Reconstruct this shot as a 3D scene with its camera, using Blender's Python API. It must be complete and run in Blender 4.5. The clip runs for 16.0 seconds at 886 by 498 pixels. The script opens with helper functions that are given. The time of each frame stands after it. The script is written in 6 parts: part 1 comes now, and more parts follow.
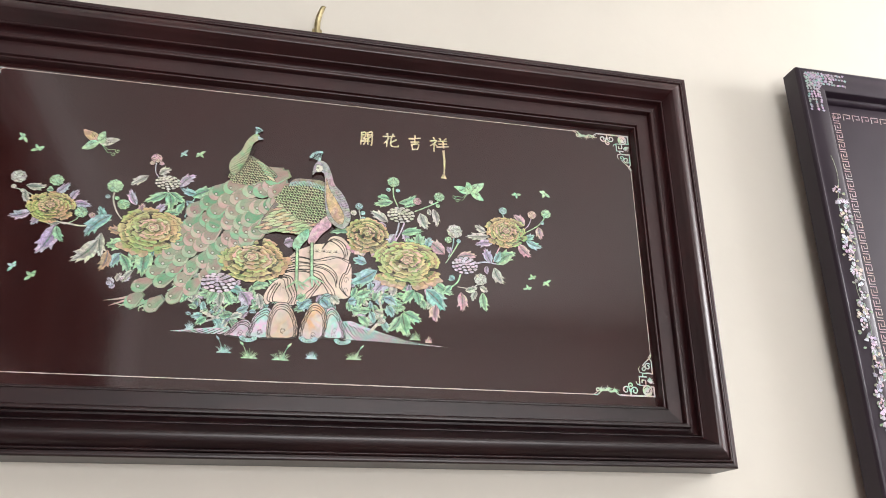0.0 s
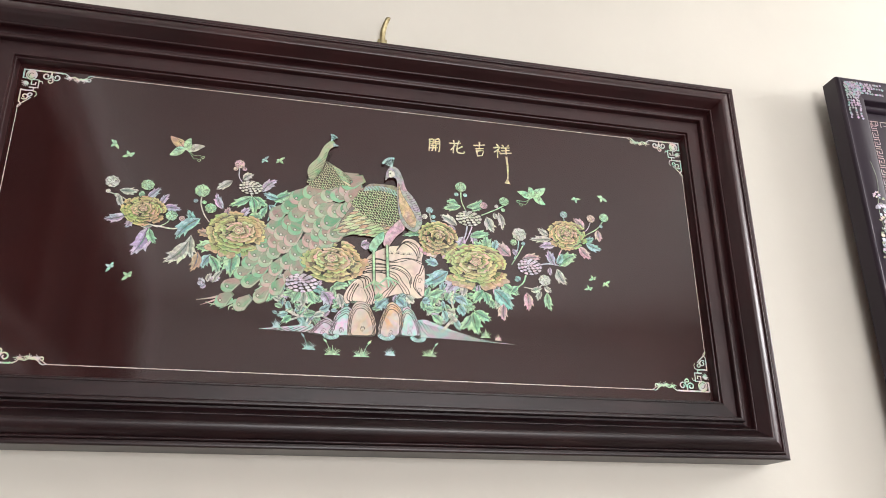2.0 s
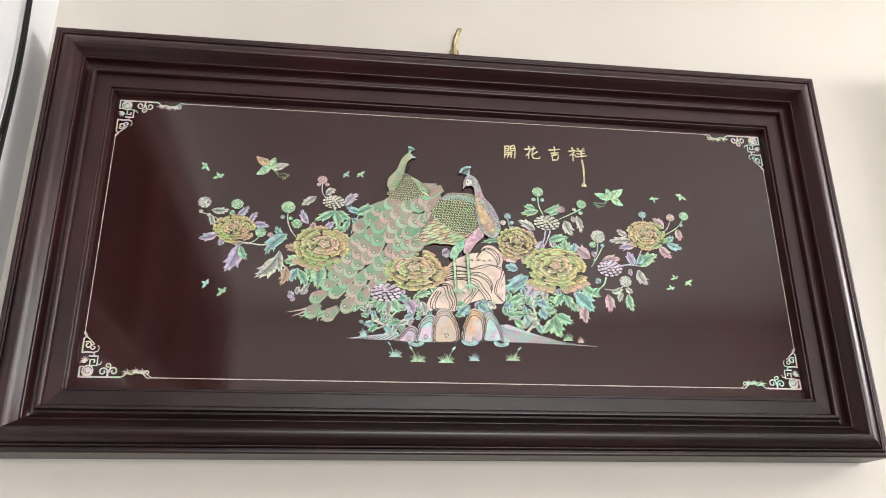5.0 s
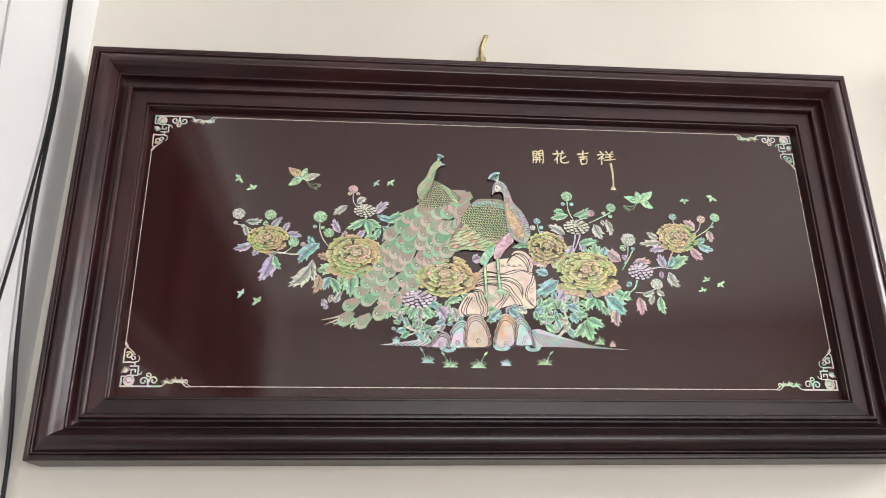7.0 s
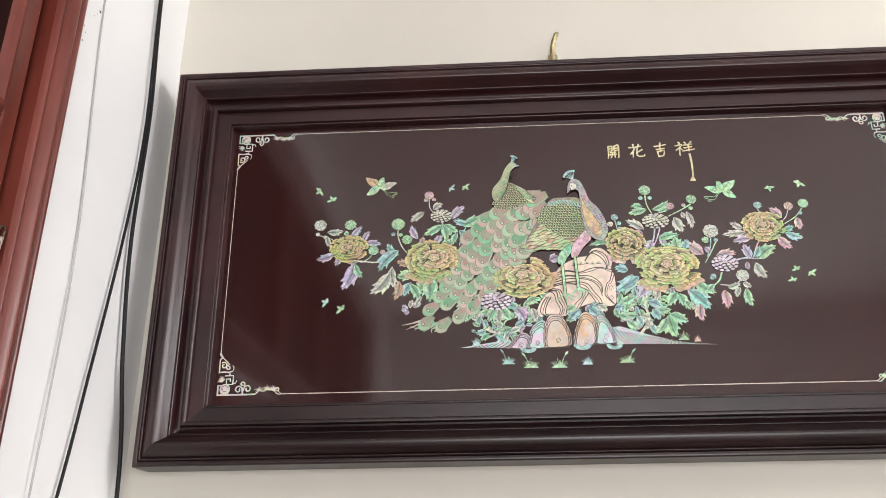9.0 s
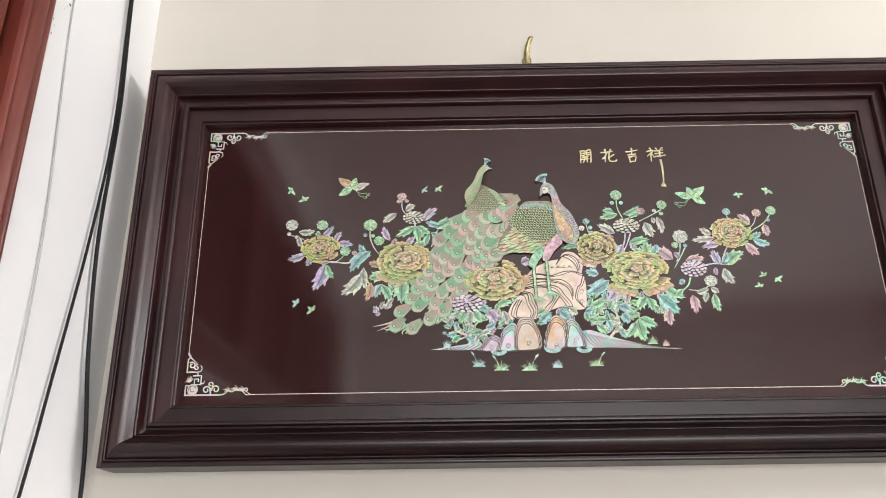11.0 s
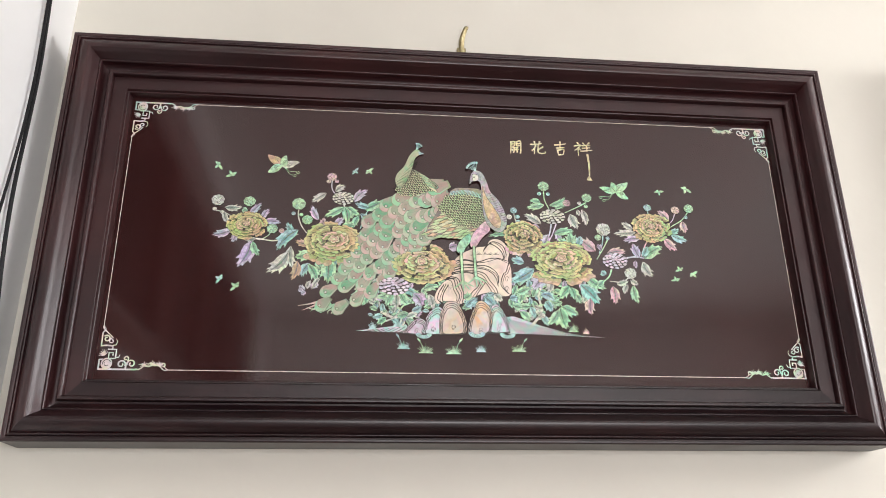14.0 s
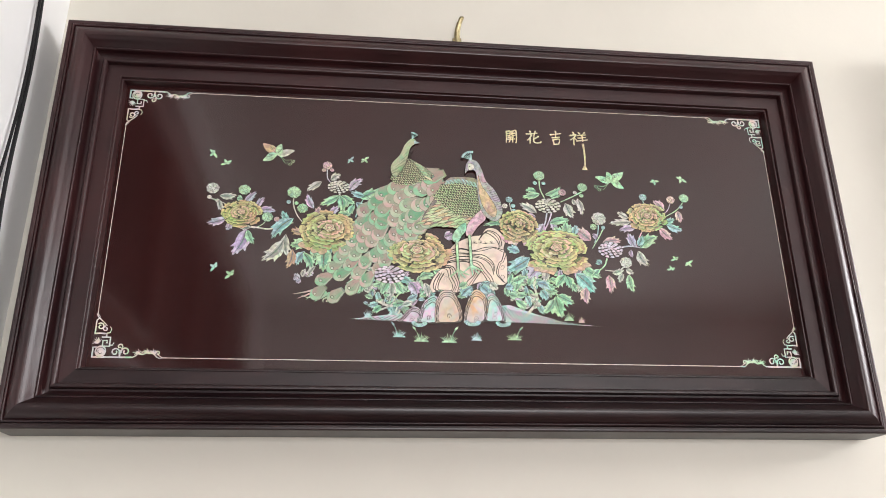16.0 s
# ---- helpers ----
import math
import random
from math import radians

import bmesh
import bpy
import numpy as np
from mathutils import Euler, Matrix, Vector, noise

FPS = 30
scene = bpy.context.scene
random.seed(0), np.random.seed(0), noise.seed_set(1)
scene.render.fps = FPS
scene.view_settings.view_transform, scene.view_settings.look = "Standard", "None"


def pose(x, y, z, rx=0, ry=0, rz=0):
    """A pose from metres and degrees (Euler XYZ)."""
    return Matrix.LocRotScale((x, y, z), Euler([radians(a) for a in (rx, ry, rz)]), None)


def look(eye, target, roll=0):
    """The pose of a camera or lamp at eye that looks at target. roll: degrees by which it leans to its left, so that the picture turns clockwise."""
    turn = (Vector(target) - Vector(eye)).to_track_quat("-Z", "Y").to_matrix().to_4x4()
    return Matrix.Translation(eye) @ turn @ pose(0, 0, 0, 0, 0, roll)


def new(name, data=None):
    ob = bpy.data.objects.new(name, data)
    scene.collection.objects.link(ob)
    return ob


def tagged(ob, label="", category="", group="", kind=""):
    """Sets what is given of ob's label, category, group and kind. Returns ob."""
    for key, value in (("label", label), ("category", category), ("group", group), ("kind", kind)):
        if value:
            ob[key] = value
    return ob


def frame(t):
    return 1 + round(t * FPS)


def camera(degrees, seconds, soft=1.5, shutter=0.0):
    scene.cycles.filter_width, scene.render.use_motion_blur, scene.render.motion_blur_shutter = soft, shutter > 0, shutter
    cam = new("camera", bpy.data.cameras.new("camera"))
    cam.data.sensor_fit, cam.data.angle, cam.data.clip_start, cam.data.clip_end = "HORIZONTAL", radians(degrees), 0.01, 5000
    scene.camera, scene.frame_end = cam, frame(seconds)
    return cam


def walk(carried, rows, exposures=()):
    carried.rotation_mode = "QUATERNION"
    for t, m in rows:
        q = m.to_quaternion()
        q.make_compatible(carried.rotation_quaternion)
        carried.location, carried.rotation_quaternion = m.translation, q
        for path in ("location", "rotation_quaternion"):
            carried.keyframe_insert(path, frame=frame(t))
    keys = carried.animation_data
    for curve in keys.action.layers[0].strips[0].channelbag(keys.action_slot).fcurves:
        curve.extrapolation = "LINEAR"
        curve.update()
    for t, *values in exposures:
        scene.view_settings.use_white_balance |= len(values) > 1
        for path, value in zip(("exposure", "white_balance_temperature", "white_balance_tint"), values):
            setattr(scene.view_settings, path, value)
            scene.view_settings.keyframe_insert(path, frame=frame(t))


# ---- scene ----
cam = camera(56.9, 16.0, soft=0.9, shutter=0.4)
PATH = [
    (0, (-0.0670, -1.4637, 1.6348), (0.3598, 0.3470, 2.3712), -0.63),
    (0.5, (-0.1232, -1.5217, 1.6236), (0.3081, 0.2980, 2.3545), -0.46),
    (1, (-0.1729, -1.5122, 1.6216), (0.2573, 0.3070, 2.3514), -0.52),
    (1.5, (-0.2161, -1.5163, 1.6283), (0.2203, 0.2980, 2.3559), -0.52),
    (2, (-0.2287, -1.5100, 1.6207), (0.2114, 0.3060, 2.3456), -0.56),
    (2.5, (-0.2253, -1.5008, 1.6161), (0.2149, 0.3140, 2.3469), -0.64),
    (3, (-0.2324, -1.4904, 1.6160), (0.2069, 0.3240, 2.3447), -0.50),
    (3.5, (-0.2398, -1.4933, 1.6164), (0.2029, 0.3180, 2.3462), -0.59),
    (4, (-0.2435, -1.5153, 1.6131), (0.1389, 0.3110, 2.3493), -0.64),
    (6.5, (-0.2307, -1.5465, 1.6244), (-0.0425, 0.3110, 2.3516), -0.68),
    (7, (-0.2342, -1.5566, 1.6202), (-0.0631, 0.2950, 2.3576), -0.81),
    (7.5, (-0.2195, -1.5839, 1.6299), (-0.2582, 0.2820, 2.3581), -0.70),
    (8, (-0.1850, -1.5921, 1.6335), (-0.2820, 0.2680, 2.3693), -0.73),
    (8.5, (-0.1661, -1.5921, 1.6356), (-0.2672, 0.2700, 2.3650), -0.73),
    (9, (-0.1727, -1.5797, 1.6259), (-0.2629, 0.2810, 2.3580), -0.68),
    (11.5, (-0.1767, -1.5809, 1.6306), (-0.1465, 0.2840, 2.3617), -0.70),
    (12, (-0.1633, -1.5689, 1.6281), (-0.0624, 0.2910, 2.3604), -0.65),
    (12.5, (-0.1773, -1.5676, 1.6247), (0.0013, 0.2890, 2.3508), -0.57),
    (13, (-0.1946, -1.5673, 1.6173), (0.0014, 0.2860, 2.3436), -0.59),
    (13.5, (-0.2145, -1.5665, 1.6093), (-0.0131, 0.2870, 2.3361), -0.59),
    (14, (-0.2098, -1.5728, 1.5975), (-0.0130, 0.2830, 2.3254), -0.58),
    (14.5, (-0.1932, -1.5710, 1.5870), (0.0085, 0.2810, 2.3147), -0.60),
    (15, (-0.1998, -1.5655, 1.5739), (0.0024, 0.2860, 2.3043), -0.57),
    (15.5, (-0.2050, -1.5675, 1.5786), (0.0043, 0.2850, 2.3038), -0.61),
    (16, (-0.2121, -1.5608, 1.5755), (-0.0010, 0.2890, 2.3034), -0.69),
]
# the path was taken in the frame of the large panel, which leans out from the wall at the top
LEAN = 1.35
TILTED = pose(0, 0.03, 1.808, LEAN) @ pose(0, -0.03, -1.808)
walk(cam, [(t, TILTED @ look(eye, target, roll)) for t, eye, target, roll in PATH])

# ---- world and light ----
world = bpy.data.worlds.new("daylight")
scene.world = world
world.use_nodes = True
_n = world.node_tree.nodes
_sky = _n.new("ShaderNodeTexSky")
_sky.sky_type, _sky.sun_disc = "NISHITA", False
_sky.sun_elevation, _sky.sun_rotation = radians(50), radians(100)
world.node_tree.links.new(_sky.outputs[0], _n["Background"].inputs[0])
_n["Background"].inputs[1].default_value = 0.12

WALL_Y = 0.03        # back of the panels
NORTH = 0.034        # face of the wall that the panels hang on
SIDE_X = -0.879      # face of the side wall with the wooden door
ROOM_X, ROOM_Y, ROOM_Z = 3.5, -4.6, 3.35
WIN_Y, WIN_Z = (-1.75, -0.2), (2.4, 3.25)     # opening of the window in the far side wall
SW_X, SW_Z = (-0.35, 2.15), (0.8, 2.3)         # opening of the unseen window added in the wall behind for frontal light


def area_light(name, m, w, h, power, colour):
    lamp = bpy.data.lights.new(name, "AREA")
    lamp.shape, lamp.size, lamp.size_y, lamp.energy, lamp.color = "RECTANGLE", w, h, power, colour
    ob = new(name, lamp)
    ob.matrix_world = m
    return ob


_wy, _wz = sum(WIN_Y) / 2, sum(WIN_Z) / 2
area_light("unseen_window_light", look((ROOM_X + 0.05, _wy, _wz), (ROOM_X - 1, _wy, _wz)), WIN_Y[1] - WIN_Y[0] - 0.1, WIN_Z[1] - WIN_Z[0] - 0.1, 85, (1.0, 0.975, 0.99))
_sx, _sz = sum(SW_X) / 2, sum(SW_Z) / 2
# added fill light from behind, through an unseen window made up for it
area_light("unseen_window_light", look((_sx, ROOM_Y - 0.05, _sz), (_sx, ROOM_Y + 1, _sz)), SW_X[1] - SW_X[0] - 0.1, SW_Z[1] - SW_Z[0] - 0.1, 140, (1.0, 0.975, 0.99))
sun = new("sun", bpy.data.lights.new("sun", "SUN"))
sun.data.energy, sun.data.angle, sun.data.color = 2.0, radians(0.5), (1.0, 0.95, 0.88)
sun.matrix_world = look((8, -3, 9), (0, 0, 0))


# ---- materials ----
def material(name, rough=0.5, metal=0.0, coat=0.0, ior=1.5):
    m = bpy.data.materials.new(name)
    m.use_nodes = True
    b = m.node_tree.nodes["Principled BSDF"]
    b.inputs["Roughness"].default_value, b.inputs["Metallic"].default_value = rough, metal
    b.inputs["Coat Weight"].default_value, b.inputs["IOR"].default_value = coat, ior
    b.inputs["Coat Roughness"].default_value = 0.12
    return m, m.node_tree.nodes, m.node_tree.links, b


def node(nodes, kind, **values):
    n = nodes.new(kind)
    for key, value in values.items():
        n.inputs[key.replace("_", " ")].default_value = value
    return n


def ramp(nodes, stops):
    r = nodes.new("ShaderNodeValToRGB")
    e = r.color_ramp.elements
    while len(e) < len(stops):
        e.new(0.5)
    for k, (p, c) in zip(e, stops):
        k.position, k.color = p, (*c, 1)
    return r


def surface(name, colours, scale, rough=0.5, stretch=(1, 1, 1), bump=0.1, fine=120.0, metal=0.0, coat=0.0, rough_var=0.1, dist=0.002, ior=1.5):
    """A surface with two scales of variation: a broad noise through the colours and a fine one in relief and gloss."""
    m, n, l, b = material(name, rough, metal, coat, ior)
    co = n.new("ShaderNodeTexCoord")
    mp = n.new("ShaderNodeMapping")
    mp.inputs["Scale"].default_value = stretch
    l.new(co.outputs["Object"], mp.inputs["Vector"])
    big = node(n, "ShaderNodeTexNoise", Scale=scale, Detail=6.0, Roughness=0.6)
    small = node(n, "ShaderNodeTexNoise", Scale=fine, Detail=4.0)
    l.new(mp.outputs[0], big.inputs["Vector"])
    l.new(mp.outputs[0], small.inputs["Vector"])
    k = len(colours) - 1
    r = ramp(n, [(0.3 + 0.4 * i / k, c) for i, c in enumerate(colours)])
    l.new(big.outputs[0], r.inputs[0])
    l.new(r.outputs[0], b.inputs["Base Color"])
    mr = n.new("ShaderNodeMapRange")
    mr.inputs["To Min"].default_value, mr.inputs["To Max"].default_value = max(0.02, rough - rough_var), rough + rough_var
    l.new(big.outputs[0], mr.inputs[0])
    l.new(mr.outputs[0], b.inputs["Roughness"])
    bp = node(n, "ShaderNodeBump", Strength=bump, Distance=dist)
    l.new(small.outputs[0], bp.inputs["Height"])
    l.new(bp.outputs[0], b.inputs["Normal"])
    return m


WALL_PAINT = surface("cream_wall_paint", [(0.595, 0.570, 0.500), (0.65, 0.625, 0.550)], 1.5, 0.7, bump=0.12, fine=60)
WHITE_PAINT = surface("white_wall_paint", [(0.80, 0.80, 0.79), (0.85, 0.85, 0.84)], 2.0, 0.6, bump=0.15, fine=50)
SIDE_PAINT = surface("off_white_wall_paint", [(0.76, 0.76, 0.755), (0.82, 0.82, 0.815)], 2.0, 0.6, bump=0.15, fine=50)
CEILING_PAINT = surface("white_ceiling_paint", [(0.78, 0.78, 0.76), (0.84, 0.84, 0.82)], 1.2, 0.8, bump=0.1, fine=60)
FLOOR_TILE = surface("grey_floor_tile", [(0.07, 0.048, 0.037), (0.105, 0.076, 0.058)], 3.0, 0.3, bump=0.05)
FRAME_WOOD = surface("espresso_stained_wood", [(0.0140, 0.0034, 0.0042), (0.0250, 0.0058, 0.0066), (0.040, 0.0086, 0.0088)], 5.0, 0.37, (1, 1, 1), 0.05, 70, rough_var=0.07, ior=1.56)
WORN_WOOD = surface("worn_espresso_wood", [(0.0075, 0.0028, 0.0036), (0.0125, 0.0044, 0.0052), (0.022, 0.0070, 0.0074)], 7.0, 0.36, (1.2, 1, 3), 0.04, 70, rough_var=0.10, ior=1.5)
LACQUER = surface("dark_brown_lacquer", [(0.0220, 0.0062, 0.0062), (0.032, 0.0086, 0.0084)], 3.0, 0.10, (1, 1, 1), 0.02, 160, rough_var=0.03, ior=1.68)
BLACK_LACQUER = surface("black_lacquer", [(0.017, 0.010, 0.018), (0.028, 0.018, 0.029)], 4.0, 0.36, (1, 1, 1), 0.02, 100, rough_var=0.08, ior=1.38)
DOOR_WOOD = surface("red_brown_varnished_wood", [(0.080, 0.015, 0.010), (0.130, 0.025, 0.016), (0.175, 0.038, 0.025)], 6.0, 0.34, (3, 3, 0.35), 0.08, 60, ior=1.5)
CABLE_BLACK = surface("black_cable_rubber", [(0.006, 0.006, 0.007), (0.014, 0.014, 0.015)], 30.0, 0.5, bump=0.1, ior=1.3)
CABLE_WHITE = surface("pale_grey_wire", [(0.34, 0.34, 0.34), (0.44, 0.44, 0.44)], 20.0, 0.5)
BRASS = surface("aged_brass", [(0.16, 0.12, 0.05), (0.50, 0.44, 0.26)], 90.0, 0.4, bump=0.2, metal=0.9)
RECESS_SHADE = surface("dark_recess_shade", [(0.012, 0.0028, 0.0026), (0.020, 0.0045, 0.004)], 5.0, 0.6, rough_var=0.05, ior=1.25)
OLD_METAL = surface("tarnished_metal", [(0.06, 0.045, 0.035), (0.16, 0.13, 0.10)], 120.0, 0.45, bump=0.2, metal=0.7)
CORD = surface("pale_cord", [(0.30, 0.25, 0.20), (0.46, 0.40, 0.34)], 200.0, 0.8, bump=0.3)
TAN_WOOD = surface("worn_tan_wood", [(0.22, 0.13, 0.07), (0.34, 0.21, 0.12)], 60.0, 0.5, bump=0.15)
STAIN = surface("dark_dirt_speck", [(0.05, 0.045, 0.04), (0.10, 0.09, 0.08)], 80.0, 0.8)


# ---- building helpers ----
def thing(name, at, label, category, group="", kind=""):
    ob = new(name)
    ob.empty_display_size = 0.05
    ob.location = at
    return tagged(ob, label, category, group, kind)


def part(name, bm, mats, parent=None, label=""):
    """One mesh object from a bmesh whose coordinates are in the world."""
    me = bpy.data.meshes.new(name)
    if parent is not None:
        at = Vector(parent.location) if parent.parent is None else Vector(parent.parent.location) + Vector(parent.location)
        bmesh.ops.translate(bm, verts=bm.verts, vec=-at)
    bm.normal_update()
    bm.to_mesh(me)
    bm.free()
    for m in mats if isinstance(mats, (list, tuple)) else [mats]:
        me.materials.append(m)
    ob = new(name, me)
    ob.parent = parent
    return tagged(ob, label)


def add_box(bm, lo, hi, bevel=0.0, mat=0):
    vs = [bm.verts.new((x, y, z)) for x in (lo[0], hi[0]) for y in (lo[1], hi[1]) for z in (lo[2], hi[2])]
    fs = [bm.faces.new([vs[i] for i in q]) for q in ((0, 1, 3, 2), (4, 6, 7, 5), (0, 4, 5, 1), (2, 3, 7, 6), (0, 2, 6, 4), (1, 5, 7, 3))]
    for f in fs:
        f.material_index = mat
    if bevel:
        es = list({e for f in fs for e in f.edges})
        bmesh.ops.bevel(bm, geom=es, offset=bevel, segments=2, profile=0.7, affect="EDGES")
    return bm


def box(lo, hi, bevel=0.0):
    return add_box(bmesh.new(), lo, hi, bevel)


def structure(name, bm, mat, label, category):
    return tagged(part(name, bm, mat), label, category, kind="structure")


def add_tube(bm, points, radius, sides=10, mat=0, ends=True):
    """A round tube through points; radius may be a number or one for each point."""
    pts = [Vector(p) for p in points]
    rad = radius if isinstance(radius, (list, tuple)) else [radius] * len(pts)
    rings, up = [], Vector((0.31, 0.52, 0.79))
    for i, p in enumerate(pts):
        d = (pts[min(i + 1, len(pts) - 1)] - pts[max(i - 1, 0)]).normalized()
        a = d.cross(up).normalized()
        b = d.cross(a)
        rings.append([bm.verts.new(p + rad[i] * (math.cos(2 * math.pi * k / sides) * a + math.sin(2 * math.pi * k / sides) * b)) for k in range(sides)])
    for r0, r1 in zip(rings, rings[1:]):
        for k in range(sides):
            f = bm.faces.new([r0[k], r0[(k + 1) % sides], r1[(k + 1) % sides], r1[k]])
            f.smooth, f.material_index = True, mat
    if ends:
        bm.faces.new(rings[0]).material_index = mat
        bm.faces.new(rings[-1][::-1]).material_index = mat
    return bm


def spline(points, steps=8):
    """Points of a smooth curve through the given ones."""
    p = [Vector(q) for q in points]
    p = [2 * p[0] - p[1]] + p + [2 * p[-1] - p[-2]]
    out = []
    for a, b, c, d in zip(p, p[1:], p[2:], p[3:]):
        for i in range(steps):
            t = i / steps
            out.append(0.5 * (2 * b + (c - a) * t + (2 * a - 5 * b + 4 * c - d) * t * t + (3 * b - a - 3 * c + d) * t ** 3))
    return out + [p[-2]]


def rail(a, b, inward, profile):
    """A mitred length of moulding in the plane of a wall from corner a to corner b (x, z). profile: (u, y), u the way inwards from the outer edge."""
    bm = bmesh.new()
    a, b, n = Vector(a), Vector(b), Vector(inward)
    t = (b - a).normalized()
    for run in profile:
        rows = []
        for u, y in run:
            p, q = a + (n + t) * u, b + (n - t) * u
            rows.append([bm.verts.new((v.x, y, v.y)) for v in (p.lerp(q, k / 12) for k in range(13))])
        for r0, r1 in zip(rows, rows[1:]):
            for k in range(12):
                bm.faces.new([r0[k], r1[k], r1[k + 1], r0[k + 1]]).smooth = True
    bmesh.ops.recalc_face_normals(bm, faces=bm.faces)
    return bm


def runs(points, steps=6):
    """Splits a profile at its sharp corners, which carry a third value, and rounds what lies between."""
    out, run = [], []
    for p in points:
        run.append(p[:2])
        if len(p) > 2:
            out.append(run)
            run = [p[:2]]
    if len(run) > 1:
        out.append(run)
    return [[tuple(v) for v in spline(r, steps)] if len(r) > 2 else r for r in out]


# ---- the room ----
T = 0.15
structure("wall_north", box((SIDE_X - T, NORTH, 0), (ROOM_X + T, NORTH + T, ROOM_Z)), WALL_PAINT, "smooth wall painted pale cream", "wall")
DOOR_Y0, DOOR_Y1, DOOR_Z = -0.501, -3.35, 3.02     # opening of the wooden door in the side wall
bm = bmesh.new()
add_box(bm, (SIDE_X - T, DOOR_Y0, 0), (SIDE_X, NORTH, ROOM_Z))
add_box(bm, (SIDE_X - T, ROOM_Y, 0), (SIDE_X, DOOR_Y1, ROOM_Z))
add_box(bm, (SIDE_X - T, DOOR_Y1, DOOR_Z), (SIDE_X, DOOR_Y0, ROOM_Z))
structure("wall_west", bm, SIDE_PAINT, "side wall painted glossy white with small specks", "wall")
bm = bmesh.new()
add_box(bm, (SIDE_X - T, ROOM_Y - T, 0), (SW_X[0], ROOM_Y, ROOM_Z))
add_box(bm, (SW_X[1], ROOM_Y - T, 0), (ROOM_X + T, ROOM_Y, ROOM_Z))
add_box(bm, (SW_X[0], ROOM_Y - T, 0), (SW_X[1], ROOM_Y, SW_Z[0]))
add_box(bm, (SW_X[0], ROOM_Y - T, SW_Z[1]), (SW_X[1], ROOM_Y, ROOM_Z))
structure("wall_south", bm, WHITE_PAINT, "plain white wall with an opening for the added fill window", "wall")
bm = bmesh.new()
add_box(bm, (ROOM_X, WIN_Y[1], 0), (ROOM_X + T, NORTH, ROOM_Z))
add_box(bm, (ROOM_X, ROOM_Y, 0), (ROOM_X + T, WIN_Y[0], ROOM_Z))
add_box(bm, (ROOM_X, WIN_Y[0], 0), (ROOM_X + T, WIN_Y[1], WIN_Z[0]))
add_box(bm, (ROOM_X, WIN_Y[0], WIN_Z[1]), (ROOM_X + T, WIN_Y[1], ROOM_Z))
structure("wall_east", bm, WHITE_PAINT, "plain white wall with a wide window opening", "wall")
structure("floor", box((SIDE_X - T, ROOM_Y - T, -0.1), (ROOM_X + T, NORTH + T, 0)), FLOOR_TILE, "smooth grey tiled floor", "floor")
structure("ceiling", box((SIDE_X - T, ROOM_Y - T, ROOM_Z), (ROOM_X + T, NORTH + T, ROOM_Z + 0.12)), CEILING_PAINT, "plain white painted ceiling", "ceiling")
structure("ground", box((-60, -60, -0.35), (60, 60, -0.12)), FLOOR_TILE, "plain paved ground outside", "ground")

# ---- the wooden door in the side wall ----
door = thing("door_1", (SIDE_X, (DOOR_Y0 + DOOR_Y1) / 2, 0), "closed red-brown varnished wooden door with moulded panels", "door", kind="structure")


def side_rail(pts, profile):
    """A casing length on the side wall along pts [(y, z), (y, z)]; profile (across, proud)."""
    bm = bmesh.new()
    a, b = Vector(pts[0]), Vector(pts[1])
    t = (b - a).normalized()
    n = Vector((-t.y, t.x))
    for run in profile:
        rows = [[bm.verts.new((SIDE_X + h, *(p - n * w))) for p in (a, a.lerp(b, 0.33), a.lerp(b, 0.66), b)] for w, h in run]
        for r0, r1 in zip(rows, rows[1:]):
            for k in range(3):
                bm.faces.new([r0[k], r0[k + 1], r1[k + 1], r1[k]]).smooth = True
    bmesh.ops.recalc_face_normals(bm, faces=bm.faces)
    return bm


CASING = runs([(0, 0.0), (0.0, 0.012, 1), (0.006, 0.019), (0.014, 0.020), (0.022, 0.012, 1), (0.026, 0.012, 1), (0.030, 0.020), (0.044, 0.030), (0.058, 0.022), (0.064, 0.014, 1), (0.068, 0.014, 1), (0.071, 0.020), (0.075, 0.018), (0.078, 0.010, 1), (0.078, -0.06)])
CY0, CY1, CZ = -0.426, -3.443, 3.113
for pts in ([(CY0, CZ), (CY0, 0)], [(CY1, 0), (CY1, CZ)], [(CY1, CZ), (CY0, CZ)]):
    part("casing", side_rail(pts, CASING), DOOR_WOOD, door)
LEAVES = 4
part("jamb", box((SIDE_X - 0.14, DOOR_Y0 - 0.009, 0), (SIDE_X - 0.035, DOOR_Y0 - 0.001, DOOR_Z)), DOOR_WOOD, door)
lw = (DOOR_Y0 - DOOR_Y1 - 0.03) / LEAVES
